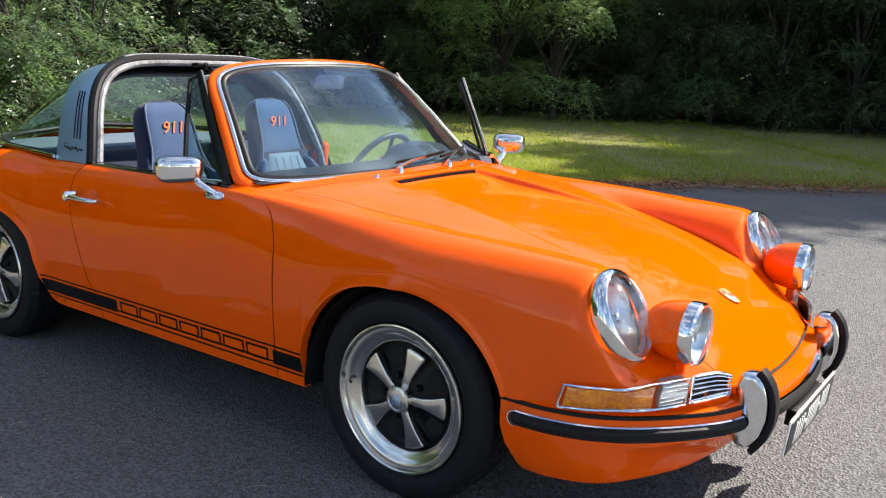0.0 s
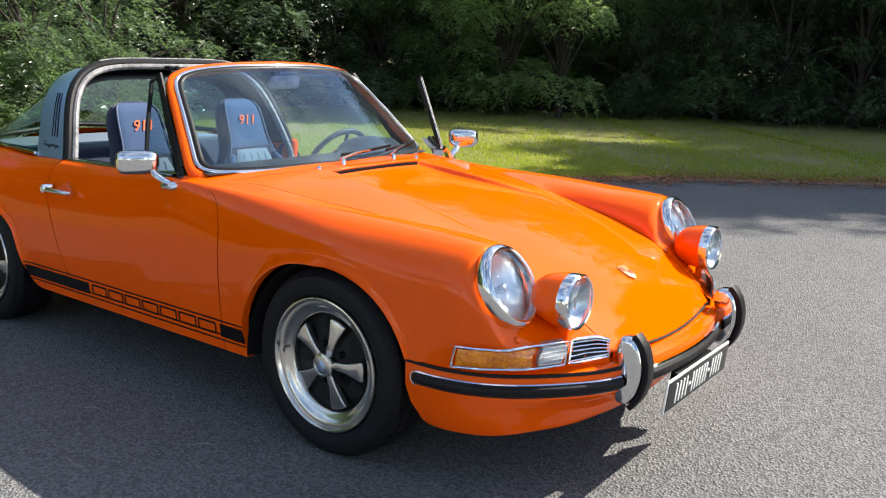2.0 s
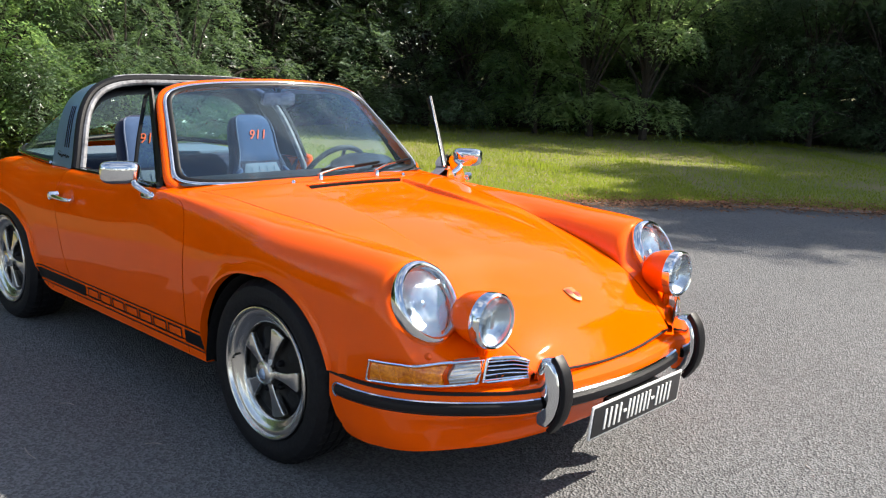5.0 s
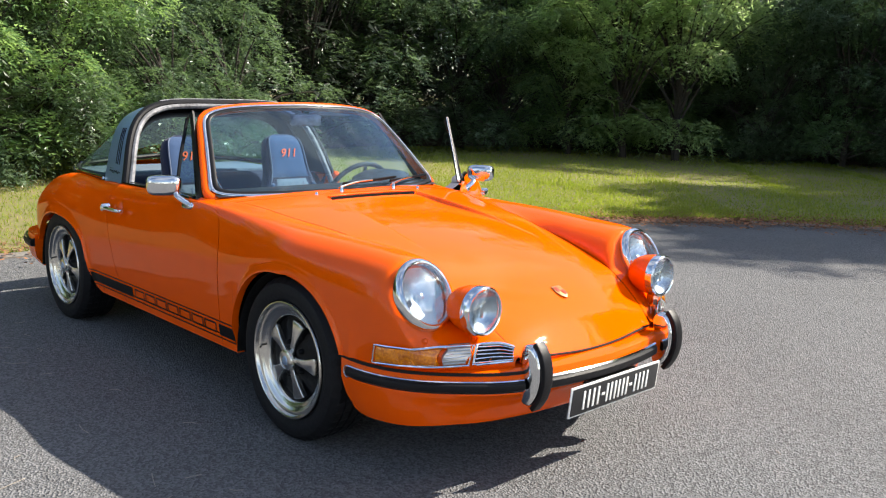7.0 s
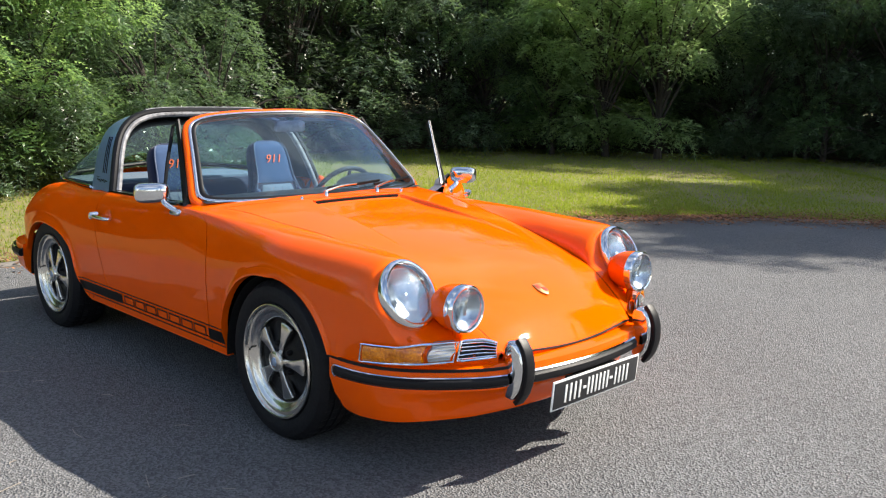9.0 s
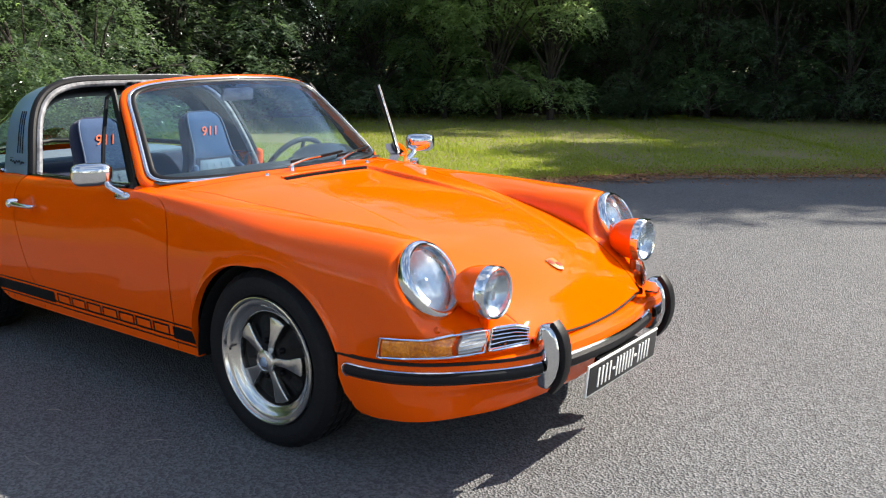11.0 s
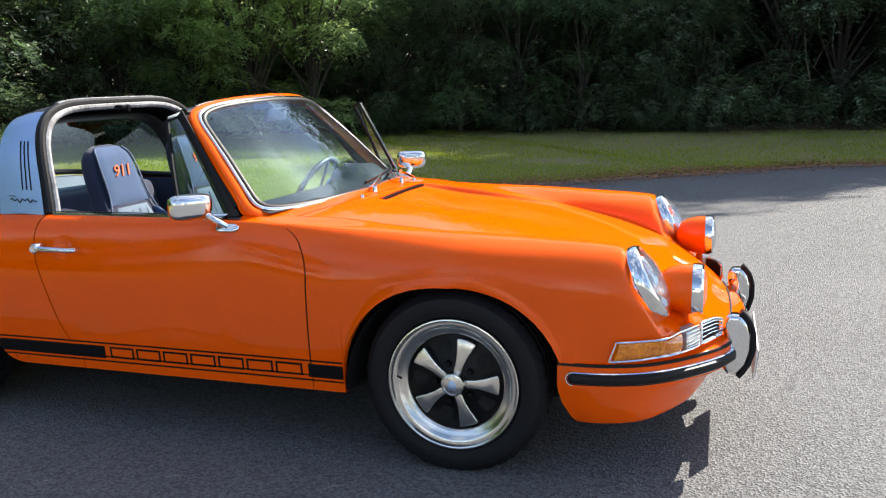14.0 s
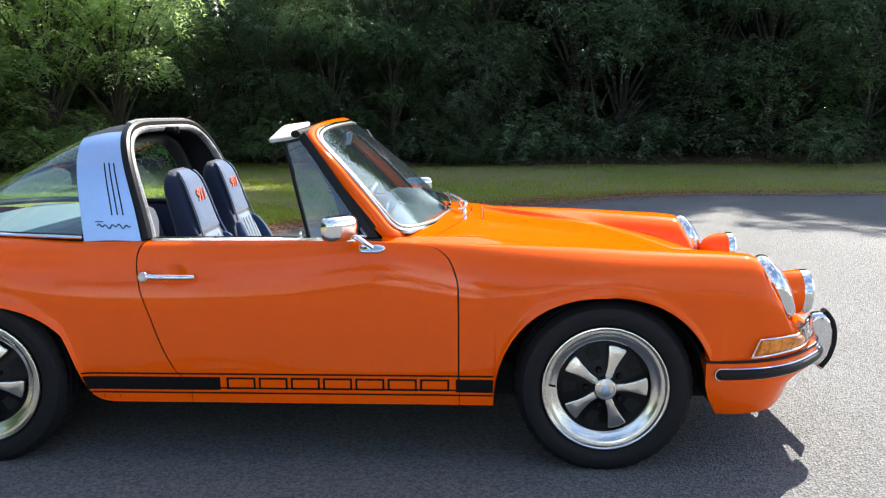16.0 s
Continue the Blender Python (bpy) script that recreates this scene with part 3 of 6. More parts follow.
    # tall trees whose shade reaches the kerb, among others with sunlit or shaded leaf tones
    for x, y, s, k in ((4.4, 20.6, 1.15, 5), (7.0, 21.0, 1.2, 5), (12.6, 21.4, 1.25, 5), (7.2, 23.6, 1.2, 5), (10.0, 24.2, 1.25, 5), (13.0, 24.6, 1.2, 5), (15.6, 22.4, 1.2, 5), (-11.2, 15.7, 0.85, 0), (-9.6, 16.6, 0.8, 0), (-12.4, 14.8, 0.9, 0), (-8.0, 17.6, 0.55, 1), (-0.5, 17.4, 0.5, 3),
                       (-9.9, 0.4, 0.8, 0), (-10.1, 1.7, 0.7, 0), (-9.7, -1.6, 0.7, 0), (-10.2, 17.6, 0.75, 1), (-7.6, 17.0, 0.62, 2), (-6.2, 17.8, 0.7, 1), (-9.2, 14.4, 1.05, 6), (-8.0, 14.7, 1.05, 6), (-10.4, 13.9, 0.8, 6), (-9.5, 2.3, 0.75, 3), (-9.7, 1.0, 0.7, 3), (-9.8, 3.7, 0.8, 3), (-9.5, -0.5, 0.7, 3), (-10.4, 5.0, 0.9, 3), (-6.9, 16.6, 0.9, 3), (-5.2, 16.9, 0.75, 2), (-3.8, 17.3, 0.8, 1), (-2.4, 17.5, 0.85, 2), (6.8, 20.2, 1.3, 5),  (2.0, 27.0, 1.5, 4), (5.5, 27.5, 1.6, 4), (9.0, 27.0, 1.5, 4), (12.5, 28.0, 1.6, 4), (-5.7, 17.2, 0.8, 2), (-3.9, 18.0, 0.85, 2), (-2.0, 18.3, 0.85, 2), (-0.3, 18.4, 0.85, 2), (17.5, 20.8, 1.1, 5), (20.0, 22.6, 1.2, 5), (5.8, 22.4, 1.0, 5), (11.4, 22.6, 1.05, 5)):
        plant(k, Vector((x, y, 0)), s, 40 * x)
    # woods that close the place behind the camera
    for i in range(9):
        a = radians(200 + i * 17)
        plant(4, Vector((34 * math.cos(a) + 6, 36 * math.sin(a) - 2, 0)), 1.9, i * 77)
    # high woods far behind the front belt, added to close the sky and darken reflections
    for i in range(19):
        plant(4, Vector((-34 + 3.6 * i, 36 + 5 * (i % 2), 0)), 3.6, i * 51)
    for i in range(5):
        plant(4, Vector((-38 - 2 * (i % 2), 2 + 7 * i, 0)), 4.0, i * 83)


# ---- car body shape: half sections along the length ----
YF = keyed((-3.12, 0.42), (-3.0, 0.48), (-2.8, 0.55), (-2.5, 0.62), (-2.2, 0.655), (-1.9, 0.652), (-1.65, 0.655), (-1.2, 0.668), (-0.8, 0.70), (-0.5, 0.672), (-0.3, 0.65), (0, 0.633), (0.4, 0.625), (0.56, 0.63), (0.66, 0.63), (0.72, 0.56), (0.78, 0.46), (0.835, 0.385))
ZF = keyed((-3.12, 0.45), (-2.95, 0.58), (-2.75, 0.70), (-2.5, 0.795), (-2.2, 0.825), (-1.9, 0.812), (-1.66, 0.815), (-0.8, 0.824), (-0.62, 0.818), (-0.4, 0.806), (0, 0.797), (0.3, 0.784), (0.5, 0.772), (0.535, 0.764), (0.555, 0.735), (0.60, 0.645), (0.652, 0.55), (0.70, 0.508), (0.76, 0.478), (0.835, 0.452))
W = keyed((-3.12, 0.55), (-2.9, 0.68), (-2.6, 0.76), (-2.25, 0.785), (-1.9, 0.765), (-1.6, 0.757), (-0.8, 0.755), (-0.5, 0.757), (-0.25, 0.772), (0, 0.782), (0.3, 0.775), (0.5, 0.765), (0.58, 0.752), (0.66, 0.71), (0.72, 0.63), (0.78, 0.52), (0.835, 0.41))
ZW = keyed((-3.12, 0.42), (-2.7, 0.58), (-2.25, 0.65), (-1.9, 0.58), (-1.6, 0.55), (-0.5, 0.55), (-0.3, 0.61), (0, 0.68), (0.3, 0.64), (0.5, 0.62), (0.6, 0.59), (0.66, 0.50), (0.72, 0.46), (0.835, 0.44))
YL = keyed((0.40, 0.760), (0.5, 0.741), (0.58, 0.712), (0.64, 0.668), (0.70, 0.61), (0.762, 0.527), (0.80, 0.465), (0.835, 0.405))
YV = keyed((-0.8, 0.675), (-0.66, 0.632), (-0.5, 0.598), (-0.35, 0.572), (-0.22, 0.54), (0, 0.503), (0.3, 0.465), (0.5, 0.45), (0.6, 0.44), (0.7, 0.42), (0.835, 0.385))
ZV = keyed((-0.8, 0.835), (-0.5, 0.827), (-0.22, 0.792), (0, 0.768), (0.2, 0.728), (0.4, 0.68), (0.55, 0.63), (0.65, 0.58), (0.75, 0.515), (0.835, 0.45))
ZC = keyed((-0.8, 0.868), (-0.47, 0.858), (-0.42, 0.852), (-0.2, 0.828), (0, 0.795), (0.2, 0.752), (0.4, 0.702), (0.6, 0.632), (0.685, 0.592), (0.78, 0.525), (0.83, 0.47), (0.866, 0.43))
FRONT_ARCH, REAR_ARCH = (-0.008, 0.392, 0.64), (-2.26, 0.405, 0.60)


REAR_EDGE = keyed((-1.945, 0.488), (-1.922, 0.435), (-1.896, 0.360), (-1.875, 0.296), (-1.85, 0.256), (-1.809, 0.237), (-1.78, 0.233))


def arch(x, a):
    u = abs(x - a[0]) / a[1]
    return 0.24 + (a[2] - 0.24) * (1 - u ** 2.25) ** (1 / 2.25) if u < 1 else 0.0


def bottom(x):
    """Lower edge of the side: sill, wheel arches, bumper seams."""
    z = REAR_EDGE(x) if -1.945 < x < -1.78 else max(arch(x, FRONT_ARCH), arch(x, REAR_ARCH))
    if x > 0:
        return (YL(x) if x > 0.4 else min(W(x), 0.768), max(z, 0.414))
    if x < REAR_ARCH[0]:
        return (W(x) - 0.004, max(z, 0.40))
    over = max(0.0, min(1.0, (z - 0.24) / 0.1))
    return (0.735 + (W(x) - 0.002 - 0.735) * over, max(z, 0.233))


def side(x, v):
    """v from -1 (hood edge) over 0 (crest) and 0.6 (widest) to 1 (lower edge); beyond 1 a lip turned inwards."""
    yf, zf, w, zw = YF(x), ZF(x), W(x), ZW(x)
    if v < 0:
        a, yv, zv = -v * math.pi / 2, YV(x), ZV(x)
        k = min(max((zf - zv - 0.01) / 0.07, 0), 1)
        f = -v
        soft = f * f * (3 - 2 * f)
        return (x, yf - (yf - yv) * (k * math.sin(a) + (1 - k) * f), zv + (zf - zv) * (k * math.cos(a) + (1 - k) * (1 - soft)))
    yl, zl = bottom(x)
    zw = min(max(zw, zl + 0.02), zf - 0.02)
    if v <= 0.6:
        a = v / 0.6 * math.pi / 2
        return (x, yf + (w - yf) * math.sin(a), zw + (zf - zw) * math.cos(a))
    s = min((v - 0.6) / 0.4, 1.0)
    y = w - (w - yl) * s * s
    if zl > 0.3 and not 0.36 < x < 0.9:
        rise = min((zl - 0.3) / 0.1, 1) if zl > 0.415 or x < 0 else 0.0
        y += 0.013 * rise * math.exp(-((zw + (zl - zw) * s - zl) / 0.028) ** 2)
    if v > 1:
        y -= 0.03 * (v - 1) / 0.05
    return (x, y, zw + (zl - zw) * s)


DOOR_FRONT = keyed((0, -0.79), (0.136, -0.61), (0.287, -0.55), (0.45, -0.527), (1.06, -0.524))
DOOR_REAR = keyed((0, -1.655), (0.25, -1.677), (0.42, -1.665), (0.59, -1.628), (0.84, -1.55), (0.93, -1.49), (1.06, -1.49))
GAP = 0.003


def stations(x0, x1, dense, n):
    """Stations from x0 to x1, crowded near the places in dense."""
    xs = np.linspace(x0, x1, 2000)
    d = np.ones(2000)
    for c, width, much in dense:
        d += much * np.exp(-((xs - c) / width) ** 2)
    cum = np.cumsum(d)
    return [float(v) for v in np.interp(np.linspace(cum[0], cum[-1], n), cum, xs)]


FRONT_X = stations(-0.527, 0.835, ((-0.4, 0.012, 25), (0.375, 0.02, 8), (0.56, 0.05, 4), (0.65, 0.05, 3)), 110)
REAR_X = stations(-3.12, -1.49, ((-1.87, 0.05, 9), (-2.66, 0.02, 10)), 100)
VS_OUT = [0.6 * i / 22 for i in range(22)] + [0.6 + 0.33 * i / 14 for i in range(14)] + [0.93, 0.955, 0.98, 1.0, 1.012, 1.05]


def from_rows(rows, s):
    """A sheet from rows of points, mirrored to the side s."""
    bm = bmesh.new()
    vs = [[bm.verts.new((p[0], s * p[1], p[2])) for p in r] for r in rows]
    for a, b in zip(vs, vs[1:]):
        for j in range(len(a) - 1):
            q = (a[j], a[j + 1], b[j + 1], b[j])
            bm.faces.new(q if s < 0 else tuple(reversed(q)))
    bmesh.ops.remove_doubles(bm, verts=bm.verts, dist=1e-6)
    return bm


def lamp_axis(s):
    return Vector((0.613, s * 0.624, 0.656)), Vector((math.cos(radians(27)), s * 0.03, math.sin(radians(27)))).normalized()


def fender(s, car):
    rows = []
    for v in [-1 + i / 24 for i in range(24)] + VS_OUT:
        x0 = DOOR_FRONT(max(v, 0)) + GAP if v >= 0 else -0.80
        d = x0 + 0.527
        rows.append([side(x + d * max(0, 1 - (x + 0.527) / 0.31), v if v > -0.999 else -0.996) for x in FRONT_X])
    rows = [[(r[0][0], r[0][1] - 0.006, r[0][2])] + r for r in rows]
    bm = from_rows(rows, s)
    lamp, way = lamp_axis(s)
    hole = [f for f in bm.faces if (lambda d: d.dot(way) > -0.1 and (d - way * d.dot(way)).length < 0.101)(f.calc_center_median() - lamp)]
    bmesh.ops.delete(bm, geom=hole, context="FACES")
    return part("fender", bm, PAINT, car, sharp=50)


def quarter(s, car):
    rows = []
    for v in VS_OUT:
        x1 = DOOR_REAR(v) - GAP
        d = x1 + 1.49
        r = [side(x + d * max(0, 1 - (-1.49 - x) / 0.34), v) for x in REAR_X]
        rows.append(r + [(r[-1][0], r[-1][1] - 0.006, r[-1][2])])
    return part("rear_quarter", from_rows(rows, s), PAINT, car, sharp=50)


def door_surface(u, v):
    x = DOOR_REAR(v) + GAP + (DOOR_FRONT(v) - DOOR_REAR(v) - 2 * GAP) * u
    p = side(x, v)
    r = math.hypot(x + 1.535, p[2] - 0.703) / 0.047
    dish = 0.013 * (1 - r * r) ** 2 if r < 1 else 0.0
    return (p[0], p[1] - dish, p[2])


def door(s, car):
    vs = [0.6 * i / 44 for i in range(44)] + [0.6 + 0.325 * i / 12 for i in range(13)]
    rows = []
    for v in vs:
        r = [door_surface(i / 120, v) for i in range(121)]
        a, b = r[0], r[-1]
        rows.append([(a[0] + 0.001, a[1] - 0.006, a[2])] + r + [(b[0] - 0.001, b[1] - 0.006, b[2])])
    rows = [[(p[0], p[1] - 0.022, p[2] - 0.003) for p in rows[0]]] + rows + [[(p[0], p[1] - 0.022, p[2]) for p in rows[-1]]]
    return part("door", from_rows(rows, s), PAINT, car, "open orange door" if s > 0 else "closed orange door with black stripe", sharp=50)


def ribbon(points, offset_in, width, s):
    """A dark strip set behind a panel joint."""
    return sweep([(p[0], s * (p[1] - offset_in), p[2] - offset_in * 0.3) for p in points], [(-width, -0.002), (width, -0.002), (width, 0.002), (-width, 0.002)], [(0, s, 0.35)] * len(points))


def scoop(x, y):
    """Shallow hollow that runs from the air slot forwards and fades out."""
    if x < SLOT_X:
        return 0.0
    e = (0.262 + 0.085 * (x + 0.45) - abs(y)) / 0.010
    e = min(max(e, 0), 1)
    f = min(max((x - SLOT_X) / 0.80, 0), 1)
    g = min((x - SLOT_X) / 0.22, 1)
    return (0.013 + 0.011 * g * g * (3 - 2 * g)) * (1 - f * f * (3 - 2 * f)) * e * e * (3 - 2 * e)


SLOT_X = -0.438
HOOD_U = stations(0, 1, ((0.028, 0.012, 30), (0.0, 0.02, 2)), 120)


def hood_point(u, w):
    """u from the rear edge to the nose, w from -1 to 1 across."""
    xr = -0.478 - 0.13 * w * w
    xf = 0.866 - 0.034 * abs(w) ** 2.2
    x = xr + (xf - xr) * u
    q = min(x, 0.834)
    zc, zv = ZC(x), ZV(q) - (max(0, x - 0.80)) * 0.3
    y = w * (YV(q) - 0.004)
    return (x, y, zc + (zv - zc) * abs(w) ** 2.4 - scoop(x, y))


def hood_top(x, y):
    """Height of the hood at a place on it."""
    w = abs(y) / YV(min(x, 0.834))
    return ZC(x) + (ZV(min(x, 0.834)) - ZC(x)) * w ** 2.4 - scoop(x, y)


# windscreen: u across from -1 to 1, v from foot to head
def screen(u, v):
    b = Vector((-0.556 - 0.190 * abs(u) ** 2.1, 0.672 * u, 0.848 - 0.008 * u * u))
    t = Vector((-1.010 - 0.082 * u * u, 0.522 * u, 1.241 - 0.032 * u * u))
    p = b.lerp(t, v)
    return p + Vector((0.6, 0, 0.5)) * 0.05 * v * (1 - v)


def screen_rim(t, grow=0.0):
    """Rounded outline of the screen, t from 0 to 1."""
    a = 2 * math.pi * t
    c, s = math.cos(a), math.sin(a)
    n = 0.27 if s > 0 else 0.18
    u = math.copysign(abs(c) ** n, c) * (0.985 + grow / 0.58)
    v = 0.5 + math.copysign(abs(s) ** (n * 0.85), s) * (0.492 + grow / 0.6)
    return u, v


def screen_normal(u, v):
    e = 1e-3
    du, dv = screen(u + e, v) - screen(u - e, v), screen(u, v + e) - screen(u, v - e)
    return du.cross(dv).normalized() * (1 if du.cross(dv).x > 0 else -1)


# roll-over hoop outline: a from 0 (right foot) to pi (left foot)
def hoop(a):
    c, s = math.cos(a), math.sin(a)
    h = abs(s) ** 0.4
    return -math.copysign(abs(c) ** 0.4, c) * (0.658 - 0.12 * h), 0.81 + 0.425 * h


def hoop_x(z, front):
    h = max(z - 0.81, 0)
    return (-1.665 - 0.13 * (h / 0.374) ** 1.15) if front else (-1.89 - 0.07 * h / 0.374)


def hoop_drop(z):
    """How much lower the hoop lies at its rear edge."""
    return 0.03 * (max(z - 0.81, 0) / 0.425) ** 2


# ---- car parts ----
def text_mesh(body, size, m, depth=0.001, shear=0.0, space=1.0, thin=0.0):
    cu = bpy.data.curves.new("lettering", "FONT")
    cu.body, cu.size, cu.extrude, cu.shear, cu.align_x, cu.align_y, cu.space_character = body, size, depth, shear, "CENTER", "CENTER", space
    cu.offset = thin
    ob = bpy.data.objects.new("lettering", cu)
    scene.collection.objects.link(ob)
    dg = bpy.context.evaluated_depsgraph_get()
    me = bpy.data.meshes.new_from_object(ob.evaluated_get(dg))
    bm = bmesh.new()
    bm.from_mesh(me)
    bm.transform(m)
    bpy.data.objects.remove(ob)
    bpy.data.curves.remove(cu)
    bpy.data.meshes.remove(me)
    return bm


def frame_of(origin, x_axis, y_axis):
    """A pose whose local x and y point the given ways."""
    x = Vector(x_axis).normalized()
    z = x.cross(Vector(y_axis)).normalized()
    y = z.cross(x)
    m = Matrix((x, y, z)).transposed().to_4x4()
    m.translation = origin
    return m


def build_wheel(car, x, s, turn):
    """A five-spoke forged wheel; the outer face looks towards s."""
    m = Matrix.Translation((x - 0.004, s * 0.758, 0.305)) @ Matrix.Rotation(radians(-90 * s), 4, "X")
    # local z points outwards from the car
    wheel = new("wheel")
    wheel.parent = car
    wheel.matrix_parent_inverse = car.matrix_basis.inverted()
    R = 0.318
    prof = [(0.222, -0.014), (0.232, -0.002), (0.25, 0.006), (0.272, 0.008), (0.292, 0.002), (0.304, -0.010), (0.311, -0.020), (0.315, -0.026), (0.3155, -0.050), (0.309, -0.052), (0.309, -0.058), (0.3165, -0.060), (0.317, -0.088), (0.309, -0.090), (0.309, -0.097), (0.317, -0.099), (0.317, -0.126),
            (0.309, -0.128), (0.309, -0.135), (0.3165, -0.137), (0.3155, -0.165), (0.308, -0.185), (0.28, -0.20), (0.23, -0.19)]
    tyre = bmesh.new()
    k = 160
    rings = []
    for i in range(k):
        a = 2 * math.pi * i / k
        ring = []
        for r, z in prof:
            if r > 0.3145 and i % 4 == 0 and not (-0.126 < z < -0.088):
                r -= 0.0045
            elif 0.301 < r < 0.3145 and z > -0.03 and i % 4 == 0:
                r -= 0.003
            ring.append(tyre.verts.new(m @ Vector((r * math.cos(a), r * math.sin(a), z))))
        rings.append(ring)
    for i in range(k):
        a, b = rings[i], rings[(i + 1) % k]
        for j in range(len(prof) - 1):
            tyre.faces.new((a[j], a[j + 1], b[j + 1], b[j]))
    for v in tyre.verts:
        v.co.z = max(v.co.z, 0.001)
    bmesh.ops.recalc_face_normals(tyre, faces=tyre.faces)
    part("tyre", tyre, TYRE, wheel, "black road tyre with grooved tread", 25)
    rim = lathe([(0.217, -0.016), (0.224, -0.006), (0.2265, 0.000), (0.2245, 0.005), (0.2200, 0.006), (0.2160, 0.004), (0.2135, -0.003), (0.2115, -0.007), (0.2050, -0.008), (0.1995, -0.009), (0.1965, -0.011), (0.1915, -0.016), (0.1850, -0.020), (0.1770, -0.023), (0.1700, -0.026), (0.1660, -0.031), (0.1640, -0.045), (0.163, -0.075)], 96, m)
    part("rim", rim, ALU, wheel, "polished aluminium rim")
    disc = lathe([(0.166, -0.056), (0.150, -0.052), (0.10, -0.043), (0.06, -0.030), (0.045, -0.024), (0.0, -0.022)], 60, m)
    part("wheel_centre", disc, BLACK, wheel, "black painted wheel centre")
    for i in range(5):
        a = radians(turn + 72 * i + 36)
        pocket = slab([(0.074, -0.010), (0.136, -0.027), (0.150, -0.016), (0.152, 0.016), (0.136, 0.027), (0.074, 0.010)], 0.006, m @ Matrix.Rotation(a, 4, "Z") @ Matrix.Translation((0, 0, -0.037)) @ Matrix.Rotation(radians(5), 4, "Y"), 0.002)
        part("pocket", pocket, DARK, wheel)
        part("lug_nut", lathe([(0.0, 0.012), (0.007, 0.011), (0.011, 0.004), (0.012, -0.012)], 12, m @ Matrix.Translation((0.066 * math.cos(a), 0.066 * math.sin(a), -0.026))), BLACK, wheel)
    for i in range(5):
        a = radians(turn + 72 * i)
        ro, w0, w1 = 0.152, 0.0135, 0.034
        outline = [(0.04, -w0), (0.075, -w0 - 0.001), (0.108, -w0 - 0.008), (0.138, -w1 + 0.003), (ro - 0.004, -w1), (ro, -w1 + 0.006), (ro + 0.003, 0), (ro, w1 - 0.006), (ro - 0.004, w1), (0.138, w1 - 0.003), (0.108, w0 + 0.008), (0.075, w0 + 0.001), (0.04, w0)]
        spoke = slab(outline, 0.024, m @ Matrix.Rotation(a, 4, "Z") @ Matrix.Translation((0, 0, -0.021)) @ Matrix.Rotation(radians(4), 4, "Y"), 0.006, 3)
        part("spoke", spoke, ALU, wheel, "polished petal-shaped spoke", 50)
    cap = lathe([(0.041, -0.018), (0.041, 0.000), (0.038, 0.006), (0.032, 0.008), (0.030, 0.006), (0.020, 0.008), (0.0, 0.009)], 40, m)
    part("hub_cap", cap, ALU, wheel, "polished hub cap with embossed crest")
    part("crest", slab([(-0.014, 0.016), (0.014, 0.016), (0.015, 0.0), (0.009, -0.012), (0, -0.018), (-0.009, -0.012), (-0.015, 0.0)], 0.004, m @ Matrix.Translation((0, 0, 0.0095)) @ Matrix.Rotation(radians(-90 * s + 90 if s < 0 else 90), 4, "Z"), 0.001), STEEL, wheel)
    part("tyre_valve", tube([m @ Vector((-0.196, 0.01, -0.01)), m @ Vector((-0.178, 0.01, 0.004))], 0.004), BLACK, wheel)
    return wheel


def headlamp(car, s):
    c, n = lamp_axis(s)
    m = frame_of(c, Vector((0, 1, 0)) , n.cross(Vector((0, 1, 0))))
    if (m.to_3x3() @ Vector((0, 0, 1))).dot(n) < 0:
        m = frame_of(c, Vector((0, -1, 0)), n.cross(Vector((0, 1, 0))))
    m = m @ Matrix.Diagonal((0.905, 0.985, 1, 1))
    lamp = part("headlamp", lathe([(0.118, -0.055), (0.116, -0.03), (0.09, -0.045), (0.05, -0.062), (0.0, -0.066)], 48, m), REFLECTOR, car, "round headlamp with chrome ring and ribbed glass")
    part("trim_ring", lathe([(0.126, -0.022), (0.1285, -0.008), (0.127, 0.006), (0.121, 0.015), (0.114, 0.018), (0.109, 0.0165), (0.107, 0.013), (0.106, -0.01)], 64, m), CHROME, lamp, "chrome trim ring")
    part("lamp_glass", lathe([(0.108, 0.012), (0.100, 0.020), (0.085, 0.029), (0.06, 0.038), (0.03, 0.043), (0.0, 0.0445)], 48, m), RIBBED, lamp, "ribbed clear glass").visible_shadow = False
    for i in range(17):
        y = -0.08 + 0.010 * i
        h = math.sqrt(0.095 ** 2 - y * y)
        part("glass_rib", tube([m @ Vector((y, -h * 0.55 + h * 1.2 * q / 6, 0.0395 - 2.5 * (y * y + (-h * 0.55 + h * 1.2 * q / 6) ** 2))) for q in range(7)], 0.0017, n, 6), LENS, lamp).visible_shadow = False
    part("bulb", lathe([(0.0, -0.012), (0.010, -0.016), (0.013, -0.024), (0.011, -0.05)], 16, m), REFLECTOR, lamp)
    return lamp


